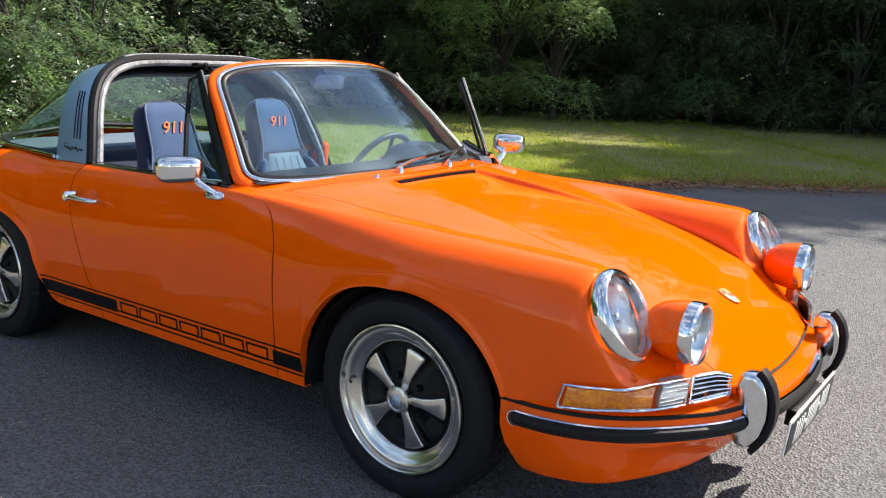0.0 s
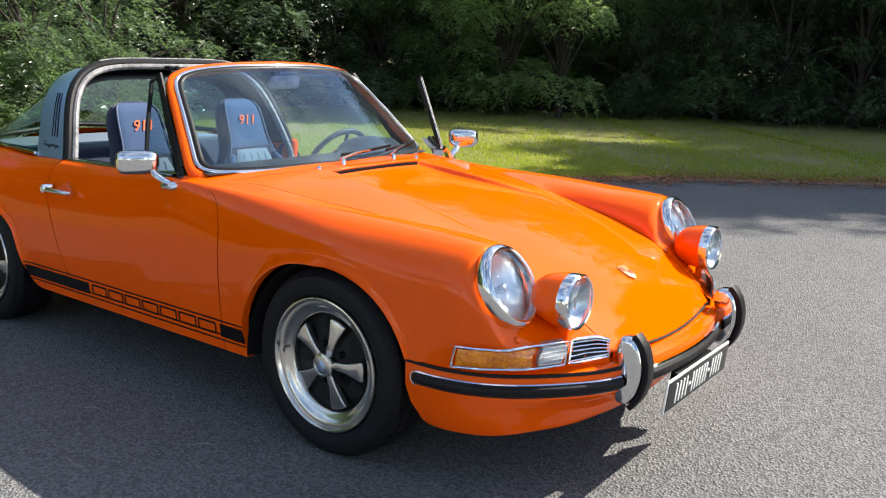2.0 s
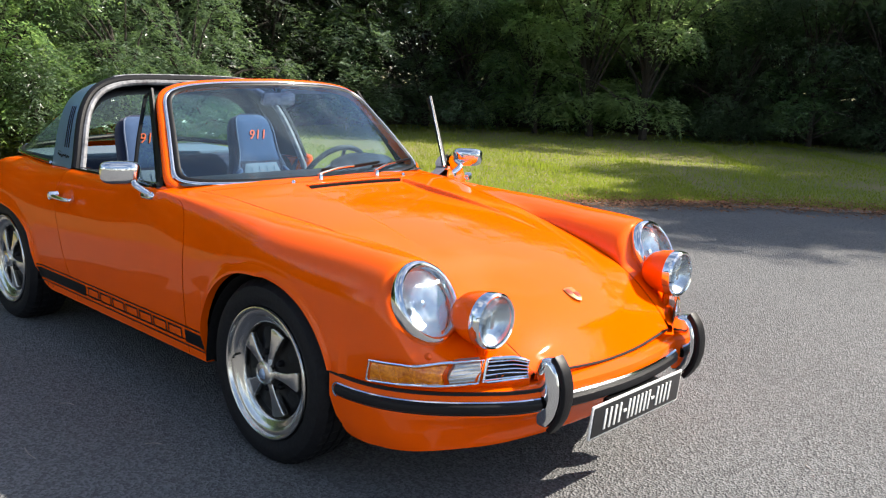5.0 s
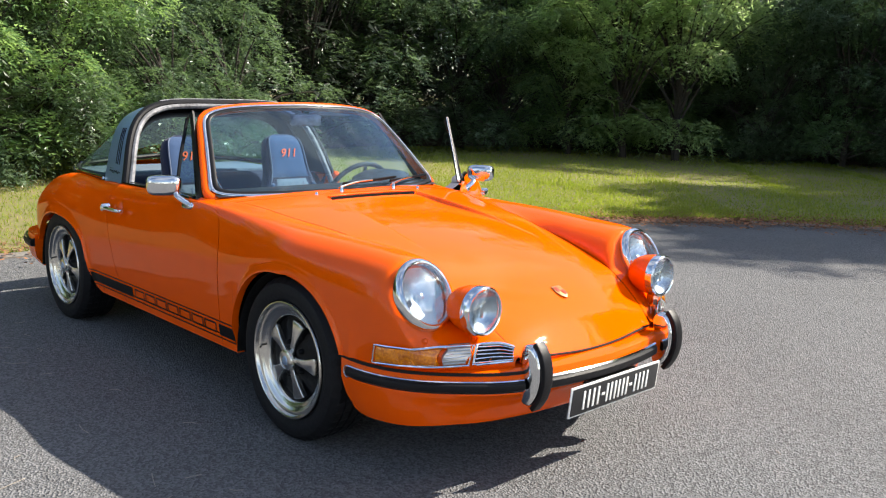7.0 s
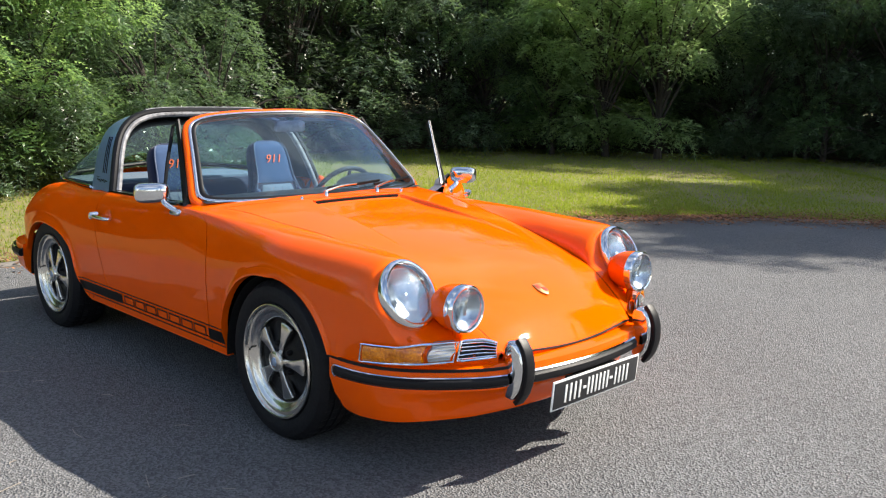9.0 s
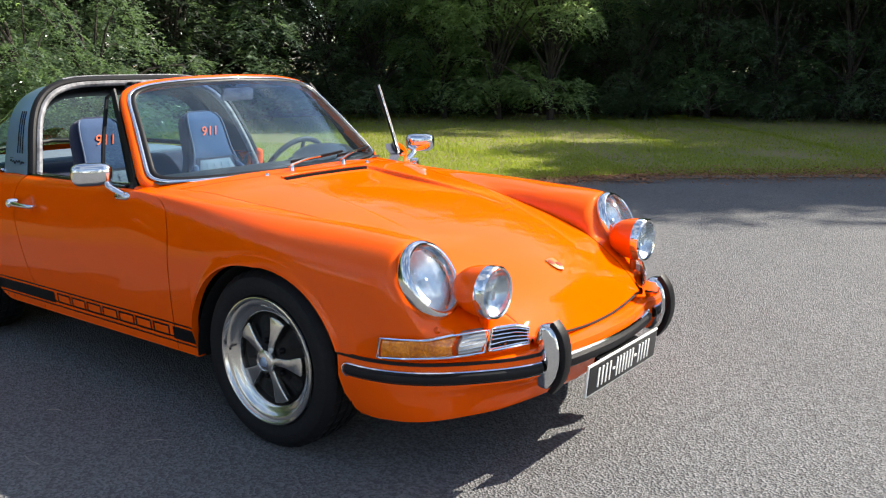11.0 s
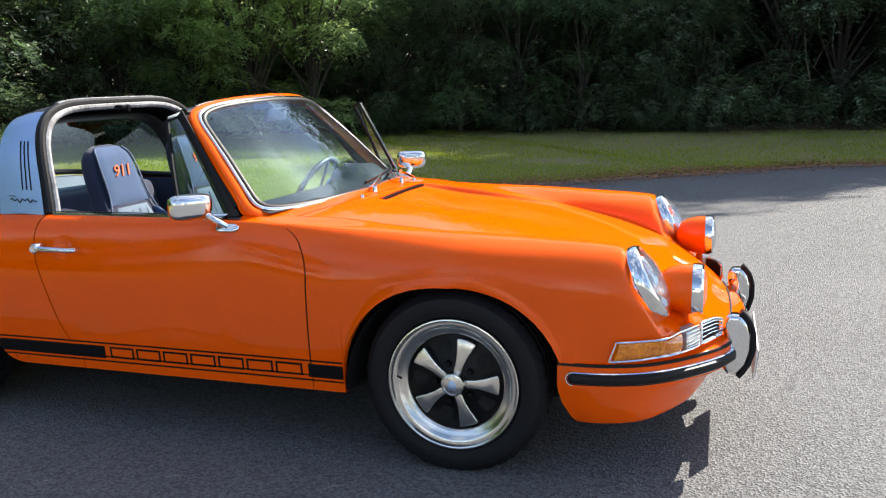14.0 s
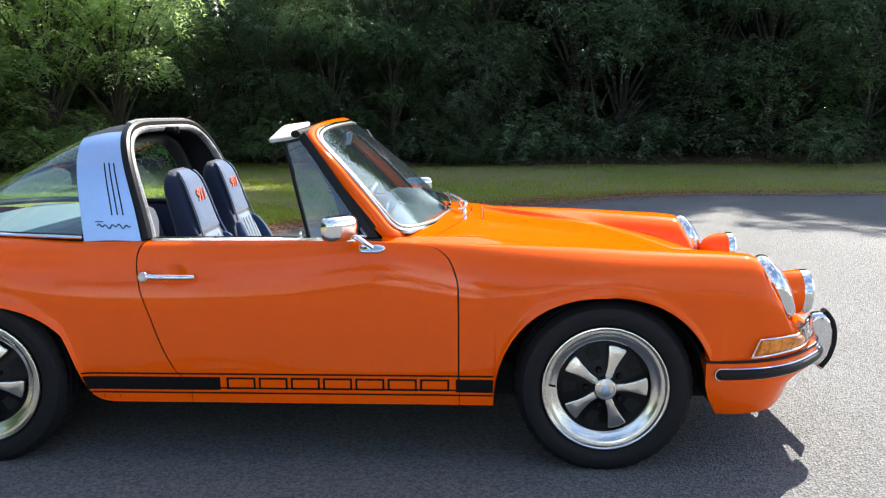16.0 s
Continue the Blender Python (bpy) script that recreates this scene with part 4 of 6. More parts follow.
def fog_lamp(car, s):
    face = Vector((0.770, -0.500, 0.610)) if s < 0 else Vector((0.790, 0.518, 0.610))
    m = frame_of(face, Vector((0, 1, 0)), Vector((0, 0, 1)))
    shell = part("fog_lamp", lathe([(0.0, -0.150), (0.025, -0.147), (0.050, -0.132), (0.067, -0.108), (0.077, -0.078), (0.082, -0.045), (0.082, -0.018)], 48, m), PAINT, car, "orange bullet-shaped fog lamp with chrome rim")
    part("rim", lathe([(0.080, -0.030), (0.0845, -0.029), (0.0855, -0.014), (0.0845, 0.0), (0.079, 0.006), (0.074, 0.004), (0.073, -0.006)], 48, m), CHROME, shell, "chrome rim")
    part("reflector", lathe([(0.074, -0.004), (0.06, -0.024), (0.035, -0.038), (0.0, -0.042)], 40, m), REFLECTOR, shell)
    part("lamp_glass", lathe([(0.0745, -0.002), (0.068, 0.006), (0.045, 0.014), (0.02, 0.017), (0.0, 0.0175)], 40, m), LENS, shell, "clear glass").visible_shadow = False
    part("bulb_shield", block(0.02, 0.05, 0.02, m @ Matrix.Translation((0, 0, -0.02)), 0.006), REFLECTOR, shell)
    part("stalk", tube([face + Vector((-0.05, 0, -0.072)), face + Vector((-0.052, 0, -0.125))], 0.014), PAINT, shell)
    return shell


def flank(x, z):
    """Half width of the body at a height."""
    yl, zl = bottom(x)
    zf, zw, yf, w = ZF(x), ZW(x), YF(x), W(x)
    zw = min(max(zw, zl + 0.02), zf - 0.02)
    if z <= zw:
        t = min((zw - z) / (zw - zl), 1)
        return w - (w - yl) * t * t
    q = min((z - zw) / (zf - zw), 0.75)
    return max(yf + (w - yf) * math.sqrt(1 - q * q), yl)


def plan_normal(x):
    d = (YL(x + 0.004) - YL(x - 0.004)) / 0.008
    return Vector((-d, 1, 0)).normalized()


def indicator(car, s):
    def at(x, z, out):
        n = plan_normal(x)
        return Vector((x + n.x * out, s * (flank(x, z) + n.y * out), z))
    ZB, ZT = keyed((0.50, 0.424), (0.64, 0.432), (0.762, 0.442), (0.83, 0.446)), keyed((0.50, 0.488), (0.64, 0.496), (0.762, 0.505), (0.80, 0.506), (0.83, 0.492))

    def lens(x0, x1, slope=0.0):
        def fn(u, v):
            x = x0 + (x1 - x0) * u + slope * v * (1 - u)
            bulge = 0.010 + 0.010 * (1 - abs(2 * v - 1) ** 3)
            if v in (0, 1) or u in (0, 1):
                bulge = -0.02
            return at(x, ZB(x) + (ZT(x) - ZB(x)) * v, bulge)
        return grid(fn, 24, 12)
    amber = part("indicator", lens(0.508, 0.714, 0.018), AMBER, car, "amber and clear indicator lens in chrome trim")
    part("clear_lens", lens(0.715, 0.757), CLEARLENS, amber, "clear ribbed lens")
    for k in range(5):
        f = 0.18 + 0.16 * k
        part("lens_rib", tube([at(x, ZB(x) + (ZT(x) - ZB(x)) * f, 0.0105 + 0.010 * (1 - abs(2 * f - 1) ** 3)) for x in (0.718, 0.736, 0.754)], 0.0012), CHROME, amber)
    for i in range(3):
        x = 0.555 + 0.045 * i
        part("lens_bar", tube([at(x, ZB(x) + 0.006, 0.019), at(x, (ZB(x) + ZT(x)) / 2, 0.0205), at(x, ZT(x) - 0.006, 0.019)], 0.0016), AMBER, amber)
    xs = [0.503 + 0.257 * i / 16 for i in range(17)]
    loop = [at(x, ZB(x) - 0.001, 0.012) for x in xs] + [at(x, ZT(x) + 0.001, 0.012) for x in reversed(xs[2:])] + [at(0.523, ZT(0.523) + 0.001, 0.012)]
    part("trim", tube(loop, 0.0042, (0, 0, 1), 8, True), CHROME, amber, "thin chrome trim")
    # horn grille beside the lens
    gx = [0.766 + 0.062 * i / 10 for i in range(11)]
    grille = part("horn_grille", grid(lambda u, v: at(0.766 + 0.062 * u, ZB(0.766 + 0.062 * u) + (ZT(0.766 + 0.062 * u) - ZB(0.766 + 0.062 * u)) * v, 0.002), 8, 4), BLACK, car, "chrome slatted horn grille")
    for k in range(5):
        f = 0.1 + 0.2 * k
        part("slat", tube([at(x, ZB(x) + (ZT(x) - ZB(x)) * f, 0.011) for x in gx], 0.0042, (0, 0, 1), 8, False, 0.0028), CHROME, grille)
    loop = [at(x, ZB(x) - 0.002, 0.01) for x in gx] + [at(x, ZT(x) + 0.002, 0.01) for x in reversed(gx)]
    part("grille_frame", tube(loop, 0.005, (0, 0, 1), 8, True), CHROME, grille)


BUMPER_LINE = smooth_path([(0.345, -0.762, 0), (0.46, -0.760, 0), (0.57, -0.732, 0), (0.67, -0.672, 0), (0.77, -0.570, 0), (0.85, -0.452, 0), (0.895, -0.30, 0), (0.917, -0.15, 0), (0.925, 0, 0),
                           (0.917, 0.15, 0), (0.895, 0.30, 0), (0.85, 0.452, 0), (0.77, 0.570, 0), (0.67, 0.672, 0), (0.57, 0.732, 0), (0.46, 0.760, 0), (0.345, 0.762, 0)], 97)


def build_front(car):
    prof = [(-0.075, 0.424), (-0.012, 0.418), (-0.002, 0.412), (0.0, 0.403), (0.0, 0.335), (-0.004, 0.318), (-0.012, 0.275), (-0.030, 0.222), (-0.045, 0.203), (-0.06, 0.200), (-0.085, 0.21), (-0.08, 0.40)]
    shell = sweep(BUMPER_LINE, prof, (0, 0, 1))
    for v in shell.verts:
        # the valance sits back under the strip at the nose, and its rear corner is rounded off
        low = min(max((0.338 - v.co.z) / 0.06, 0), 1)
        nose = min(max((v.co.x - 0.52) / 0.36, 0), 1)
        v.co.x -= 0.085 * low * nose * nose * (3 - 2 * nose)
        tail = min(max((0.50 - v.co.x) / 0.155, 0), 1)
        v.co.x += 0.055 * tail * min(max((0.345 - v.co.z) / 0.14, 0), 1) ** 2
    bumper = part("front_bumper", shell, PAINT, car, "orange front bumper with rubber strip and overriders", 40)
    part("seam_seal", sweep(BUMPER_LINE[:34], [(-0.03, 0.416), (0.002, 0.413), (0.003, 0.404), (-0.03, 0.404)], (0, 0, 1)), RUBBER, bumper)
    part("seam_seal", sweep(BUMPER_LINE[63:], [(-0.03, 0.416), (0.002, 0.413), (0.003, 0.404), (-0.03, 0.404)], (0, 0, 1)), RUBBER, bumper)
    for seg in (BUMPER_LINE[3:33], BUMPER_LINE[64:94]):
        part("rubber_strip", sweep(seg, [(-0.004, 0.348), (0.010, 0.349), (0.018, 0.354), (0.021, 0.366), (0.018, 0.376), (0.010, 0.382), (-0.004, 0.383)], (0, 0, 1)), RUBBER, bumper, "black rubber strip")
        part("chrome_edge", sweep(seg, [(-0.004, 0.382), (0.010, 0.382), (0.012, 0.385), (0.009, 0.388), (-0.004, 0.388)], (0, 0, 1)), CHROME, bumper)
        part("chrome_edge", sweep(seg, [(-0.004, 0.345), (0.008, 0.345), (0.010, 0.347), (0.008, 0.349), (-0.004, 0.349)], (0, 0, 1)), CHROME, bumper)
    for s in (-1, 1):
        end = Vector((BUMPER_LINE[3].x, s * (abs(BUMPER_LINE[3].y) + 0.008), 0.3655))
        part("strip_end", lathe([(0.0, 0.009), (0.010, 0.008), (0.016, 0.003), (0.0175, -0.010)], 20, frame_of(end, (1, 0, 0), (0, 0, 1)) if s < 0 else frame_of(end, (-1, 0, 0), (0, 0, 1))), RUBBER, bumper)
        part("chrome_edge", tube([end + Vector((-0.021 * math.sin(math.pi * i / 14), s * 0.002, 0.021 * math.cos(math.pi * i / 14))) for i in range(15)], 0.003, (0, 1, 0), 6), CHROME, bumper)
    mid = BUMPER_LINE[35:62]
    part("rubber_strip", sweep(mid, [(-0.004, 0.343), (0.014, 0.344), (0.020, 0.350), (0.020, 0.372), (0.014, 0.380), (-0.004, 0.382)], (0, 0, 1)), RUBBER, bumper, "grey-black rubber strip")
    part("chrome_edge", sweep(mid, [(-0.004, 0.381), (0.012, 0.381), (0.014, 0.386), (0.009, 0.391), (-0.004, 0.392)], (0, 0, 1)), CHROME, bumper)
    for s in (-1, 1):
        y, dx = (-0.370, -0.018) if s < 0 else (0.385, 0.0)
        m = Matrix.Translation((dx, y, 0)) @ Matrix.Rotation(radians(90), 4, "X")
        outline = [(0.856, 0.470), (0.874, 0.502), (0.915, 0.503), (0.938, 0.474), (0.950, 0.43), (0.950, 0.38), (0.936, 0.33), (0.908, 0.291), (0.868, 0.296), (0.860, 0.33), (0.866, 0.42)]
        o = part("overrider", slab(outline, 0.060, m, 0.016, 5), CHROME, bumper, "chrome overrider with black rubber face", 60)
        pad = [Vector((px + dx, y, pz)) for px, pz in ((0.916, 0.510), (0.929, 0.497), (0.946, 0.474), (0.953, 0.455), (0.959, 0.43), (0.960, 0.405), (0.959, 0.38), (0.953, 0.355), (0.945, 0.33), (0.931, 0.306), (0.914, 0.284))]
        part("rubber_pad", sweep(pad, ring_profile(0.009, 0.022, 16, 0.25), (0, 1, 0)), RUBBER, bumper, "black rubber pad", 50)
    # number plate: plain pale bars stand for the characters
    m = frame_of(Vector((0.957, 0, 0.292)), (0, 1, 0), (0.10, 0, 1))
    plate = part("number_plate", block(0.525, 0.112, 0.006, m, 0.002), WHITE, car, "black number plate with white edge and pale bars")
    part("plate_field", block(0.509, 0.098, 0.004, m @ Matrix.Translation((0, 0, 0.0035)), 0.001), PLATE, plate)
    for i, (px, w) in enumerate(((-0.178, 0.04), (-0.124, 0.04), (-0.082, 0.018), (-0.048, 0.036), (-0.001, 0.036), (0.046, 0.036), (0.082, 0.018), (0.122, 0.038), (0.172, 0.038))):
        if w < 0.02:
            part("plate_bar", block(w, 0.010, 0.003, m @ Matrix.Translation((px, 0, 0.0065)), 0.0008), WHITE, plate)
            continue
        for q in (-0.5, 0.5):
            part("plate_bar", block(0.0105, 0.068, 0.003, m @ Matrix.Translation((px + q * (w - 0.013), 0, 0.0065)), 0.0008), WHITE, plate)
    part("plate_bracket", block(0.30, 0.05, 0.03, m @ Matrix.Translation((0, 0.02, -0.022)), 0.004), BLACK, plate)


def build_body(car):
    hood = part("hood", mixed(grid(lambda u, v: hood_point(HOOD_U[round(u * 119)], 2 * v - 1), 119, 180), grid(lambda u, v: Vector(hood_point(1 - 0 * u, 2 * v - 1)) + Vector((-0.002, 0, -0.018)) * u, 1, 56)), PAINT, car, "orange hood with air slot and small badge", 50)
    part("nose_gap", tube([Vector(hood_point(1.0, -0.96 + 1.92 * i / 40)) + Vector((0.005, 0, -0.003)) for i in range(41)], 0.004), DARK, hood)
    # joints beside and behind the hood
    for s in (-1, 1):
        line = [(hood_point(i / 60, s)[0], abs(hood_point(i / 60, s)[1]) + 0.002, hood_point(i / 60, s)[2] - 0.009) for i in range(57)]
        part("joint_strip", sweep([(p[0], s * p[1], p[2]) for p in line], [(-0.009, -0.002), (0.009, -0.002), (0.009, 0.002), (-0.009, 0.002)], (0, 0, 1)), DARK, hood)
        rows = [side(DOOR_FRONT(i / 40), i / 40) for i in range(5, 39)]
        part("joint_strip", ribbon(rows, 0.009, 0.016, s), DARK, car)
        rows = [side(DOOR_REAR(i / 40), i / 40) for i in range(39)]
        part("joint_strip", ribbon(rows, 0.009, 0.016, s), DARK, car)
        part("sill", from_rows([[side(-1.49 + 0.966 * i / 30, v) for i in range(31)] for v in (0.932, 0.95, 0.98, 1.0, 1.012, 1.05)], s), PAINT, car)
    part("joint_strip", sweep([(lambda p: (p[0] - 0.002, p[1], p[2] - 0.008))(hood_point(0, -0.97 + 1.94 * i / 40)) for i in range(41)], [(-0.012, -0.002), (0.012, -0.002), (0.012, 0.002), (-0.012, 0.002)], (0, 0, 1)), DARK, hood)

    def cowl(u, v):
        w = 2 * v - 1
        x0 = -0.483 - 0.13 * w * w
        x1 = -0.60 - 0.19 * abs(w) ** 2
        x = x0 + (x1 - x0) * u
        return (x, w * (YV(x) + 0.0), ZC(x) + (ZV(x) - ZC(x)) * abs(w) ** 2.4)
    cowl = part("cowl", grid(cowl, 14, 56), PAINT, car)
    # air slot with its dark grille
    def lip(y, x=SLOT_X - 0.004):
        return hood_top(x, y)
    ys = [-0.245 + 0.49 * i / 24 for i in range(25)]
    slot = part("air_slot", sweep([(SLOT_X + 0.002, y, lip(y) - 0.008) for y in ys], [(-0.004, -0.016), (0.006, -0.012), (0.004, 0.004), (-0.004, 0.005)], (0, 0, 1)), BLACK, car, "black air slot across the hood")
    for i in range(23):
        y = -0.231 + 0.021 * i
        part("slot_fin", block(0.002, 0.002, 0.010, Matrix.Translation((SLOT_X + 0.008, y, lip(y) - 0.012)), 0.0006), BLACK, slot)
    part("slot_lip", tube([(SLOT_X - 0.002, y, lip(y) + 0.001) for y in [-0.255 + 0.51 * i / 24 for i in range(25)]], 0.004, (0, 0, 1), 8, False, 0.003), PAINT, slot)
    # badge
    m = frame_of(Vector((0.685, 0, hood_top(0.685, 0) + 0.003)), (0, 1, 0), (-0.45, 0, 0.22))
    shield = [(-0.024, 0.033), (0, 0.036), (0.024, 0.033), (0.026, 0.0), (0.018, -0.022), (0, -0.036), (-0.018, -0.022), (-0.026, 0.0)]
    badge = part("badge", slab(shield, 0.006, m, 0.0015), GOLD, car, "small gold and red shield badge")
    part("badge_field", slab([(a * 0.42 + 0.011, b * 0.42 - 0.008) for a, b in shield], 0.003, m @ Matrix.Translation((0, 0, 0.003)), 0.0005), RED, badge)
    part("badge_field", slab([(a * 0.42 - 0.011, b * 0.42 + 0.012) for a, b in shield], 0.003, m @ Matrix.Translation((0, 0, 0.003)), 0.0005), RED, badge)
    # rear deck, rear face, under tray
    ZD = keyed((-3.12, 0.47), (-3.0, 0.62), (-2.85, 0.74), (-2.65, 0.852), (-2.4, 0.868), (-1.9, 0.80))
    part("rear_deck", grid(lambda u, v: (lambda x, w: (x, w * YF(x), ZD(x) + (ZF(x) - ZD(x)) * abs(w) ** 2.2))(-3.12 + (0.47 + 0.06 * abs(2 * v - 1) ** 2) * u, 2 * v - 1), 40, 40), PAINT, car)
    part("rear_face", grid(lambda u, v: (lambda w: (-3.12 - 0.03 * math.sin(math.pi * u) * (1 - w * w), w * (0.42 + 0.1 * u), 0.455 - 0.2 * u))(2 * v - 1), 10, 30), PAINT, car)
    rear = smooth_path([(-2.68, -0.775, 0), (-2.85, -0.755, 0), (-3.02, -0.68, 0), (-3.13, -0.52, 0), (-3.17, -0.25, 0), (-3.18, 0, 0), (-3.17, 0.25, 0), (-3.13, 0.52, 0), (-3.02, 0.68, 0), (-2.85, 0.755, 0), (-2.68, 0.775, 0)], 61)
    rb = part("rear_bumper", sweep(list(reversed(rear)), [(-0.06, 0.43), (-0.004, 0.42), (0, 0.40), (0, 0.34), (-0.01, 0.28), (-0.05, 0.23), (-0.07, 0.24)], (0, 0, 1)), PAINT, car)
    part("rubber_strip", sweep(list(reversed(rear)), [(-0.004, 0.35), (0.02, 0.352), (0.026, 0.37), (0.02, 0.39), (-0.004, 0.392)], (0, 0, 1)), RUBBER, rb)
    part("chrome_edge", sweep(list(reversed(rear)), [(-0.004, 0.391), (0.016, 0.391), (0.014, 0.399), (-0.004, 0.400)], (0, 0, 1)), CHROME, rb)
    part("under_tray", mixed(block(3.40, 1.05, 0.14, Matrix.Translation((-1.20, 0, 0.27)), 0.02), block(1.46, 1.40, 0.05, Matrix.Translation((-1.13, 0, 0.25)), 0.01), block(0.20, 1.0, 0.16, Matrix.Translation((0.60, 0, 0.33)), 0.02)), DARK, car, "black underbody")
    for s in (-1, 1):
        for a in (FRONT_ARCH, REAR_ARCH):
            def liner(u, v):
                t = math.pi * u
                return (a[0] - (a[1] - 0.004) * math.cos(t), s * (0.742 - 0.27 * v), 0.24 + (a[2] - 0.236) * math.sin(t))
            part("wheel_liner", mixed(grid(liner, 30, 2), grid(lambda u, v: (a[0] - 0.4 + 0.8 * u, s * 0.475, 0.2 + 0.45 * v), 1, 1)), DARK, car)
    # inner bulkheads that close the body
    part("bulkhead", block(0.03, 1.2, 0.50, Matrix.Translation((-0.66, 0, 0.55)), 0.005), DARK, car)
    part("bulkhead", block(0.03, 1.2, 0.45, Matrix.Translation((-2.42, 0, 0.55)), 0.005), DARK, car)


def build_screen(car):
    n = 120
    ring = [screen_rim(i / n) for i in range(n)]

    def pane(u, v):
        a = ring[round(u * n) % n]
        return screen(a[0] * v, 0.5 + (a[1] - 0.5) * v)
    ws = part("windscreen", grid(pane, n, 14, close_u=True), SCREEN, car, "tinted windscreen in chrome surround")
    ws.visible_shadow = False

    def shade(u, v):
        w = 2 * u - 1
        q = 0.66 + 0.31 * v
        return screen(w * 0.93 * (1 - 0.07 * v ** 3), q) - screen_normal(w * 0.9, q) * 0.004
    part("shade_band", grid(shade, 40, 6), SHADE, ws, "blue tinted shade band").visible_shadow = False
    path = [screen(*r) for r in ring]
    ups = [screen_normal(*r) for r in ring]
    part("rubber_seal", sweep([screen(r[0] * 0.976, 0.5 + (r[1] - 0.5) * 0.968) for r in ring], ring_profile(0.013, 0.005, 8), ups, True), RUBBER, ws)
    part("chrome_surround", sweep(path, ring_profile(0.0075, 0.006, 12, 0.9), ups, True), CHROME, ws, "polished chrome surround")
    # painted frame: pillars and header

    start = -0.085
    pts, up2 = [], []
    for i in range(221):
        t = start + (0.5 - 2 * start) * i / 220
        u, v = screen_rim(t, 0.019)
        nn = screen_normal(u, min(v, 1.0))
        pts.append(screen(u, v) - nn * 0.012)
        up2.append(nn)
    for end, step in ((0, 6), (-1, -7)):
        foot = pts[end] + (pts[end] - pts[step]).normalized() * 0.075
        pts.insert(0 if end == 0 else len(pts), foot)
        up2.insert(0 if end == 0 else len(up2), up2[end])
    part("screen_frame", sweep(pts, [(-0.016, -0.026), (0.012, -0.032), (0.016, -0.012), (0.0145, 0.002), (0.009, 0.009), (-0.010, 0.012), (-0.016, 0.009)], up2), PAINT, ws, "orange screen pillars and header", 45)
    for side_t in ((-0.012, 0.10), (0.40, 0.512)):
        ps, us = [], []
        for i in range(31):
            t = side_t[0] + (side_t[1] - side_t[0]) * i / 30
            u, v = screen_rim(t, 0.030)
            nn = screen_normal(u, min(v, 1.0))
            ps.append(screen(u, min(v, 1.0)) - nn * 0.046)
            us.append(nn)
        part("pillar_seal", sweep(ps, ring_profile(0.009, 0.013, 10, 0.8), us), RUBBER, ws, "black pillar seal")
    for s in (-1, 1):
        low, high = Vector((-0.872, s * 0.668, 0.828)), Vector((-1.118, s * 0.560, 1.180))

        def filler(u, v):
            return low.lerp(high, v) + Vector((0.058 - 0.034 * v, s * 0.004 * math.sin(math.pi * u), 0.006 + 0.018 * v)) * u
        part("pillar_seal", thick(grid(filler, 4, 16), 0.01), RUBBER, ws, "black pillar seal")
    head = [Vector((-1.085 - 0.06 * (y / 0.47) ** 2, y, 1.222 - 0.028 * (y / 0.47) ** 2)) for y in [-0.47 + 0.94 * i / 30 for i in range(31)]]
    part("header_seal", tube(head, 0.02, (0, 0, 1), 10, False, 0.014), RUBBER, ws, "black header seal")
    low = [r for r in [screen_rim(0.5 + 0.5 * i / 80) for i in range(81)]]
    part("screen_foot", grid(lambda u, v: screen(*low[round(u * 80)]) + Vector((0.012 * v, 0, -0.075 * v)), 80, 2), PAINT, ws)
    # wipers
    for y0, lift in ((-0.128, 0.0), (0.180, 0.0)):
        base = Vector((-0.512, y0, 0.872))
        w = part("wiper", mixed(lathe([(0.0, 0.009), (0.006, 0.008), (0.009, 0.0), (0.010, -0.02)], 16, Matrix.Translation(base)), block(0.026, 0.014, 0.008, Matrix.Translation(base + Vector((-0.012, 0.004, 0.006))), 0.003)), CHROME, car, "chrome wiper lying along the screen foot")
        tip = screen((y0 + 0.23) / 0.68, 0.085) + Vector((0.02, 0, 0.015))
        part("arm", tube(smooth_path([base + Vector((-0.01, 0.0, 0.009)), base.lerp(tip, 0.5) + Vector((0.0, 0, 0.012)), tip], 10), 0.0045), ALU, w)
        blade = [screen((y0 + 0.05 + 0.37 * i / 12) / 0.68, 0.07 + 0.003 * i) + Vector((0.014, 0, 0.012)) for i in range(13)]
        part("blade", tube(blade, 0.0045, (0, 0, 1), 8, False, 0.0065), BLACK, w, "black wiper blade")
        part("blade_rubber", tube([p - Vector((0.008, 0, 0.007)) for p in blade], 0.0025), RUBBER, w)
    for y in (-0.27, 0.33):
        part("washer_jet", lathe([(0.0, 0.009), (0.005, 0.008), (0.008, 0.003), (0.009, -0.004)], 14, Matrix.Translation((-0.508, y, hood_top(-0.508, y) + 0.002))), CHROME, car)
    mirror = part("rear_view_mirror", slab([(-0.09, -0.02), (-0.08, -0.03), (0.08, -0.03), (0.09, -0.02), (0.085, 0.02), (0.07, 0.028), (-0.07, 0.028), (-0.085, 0.02)], 0.02, frame_of(Vector((-1.02, 0.02, 1.165)), (0, 1, 0), (0.2, 0, 1)), 0.004), SEAL, car, "grey rear-view mirror")
    part("mirror_arm", tube([Vector((-1.015, 0.02, 1.165)), Vector((-1.05, 0.01, 1.215))], 0.006), CHROME, mirror)
    for s in (-1, 1):
        if s < 0:
            m = frame_of(Vector((-1.20, s * 0.30, 1.197)), (0, 1, 0.18), (-1, 0, -0.15))
        else:
            m = frame_of(Vector((-1.16, s * 0.30, 1.20)), (0, 1, 0), (-1, 0, -0.2))
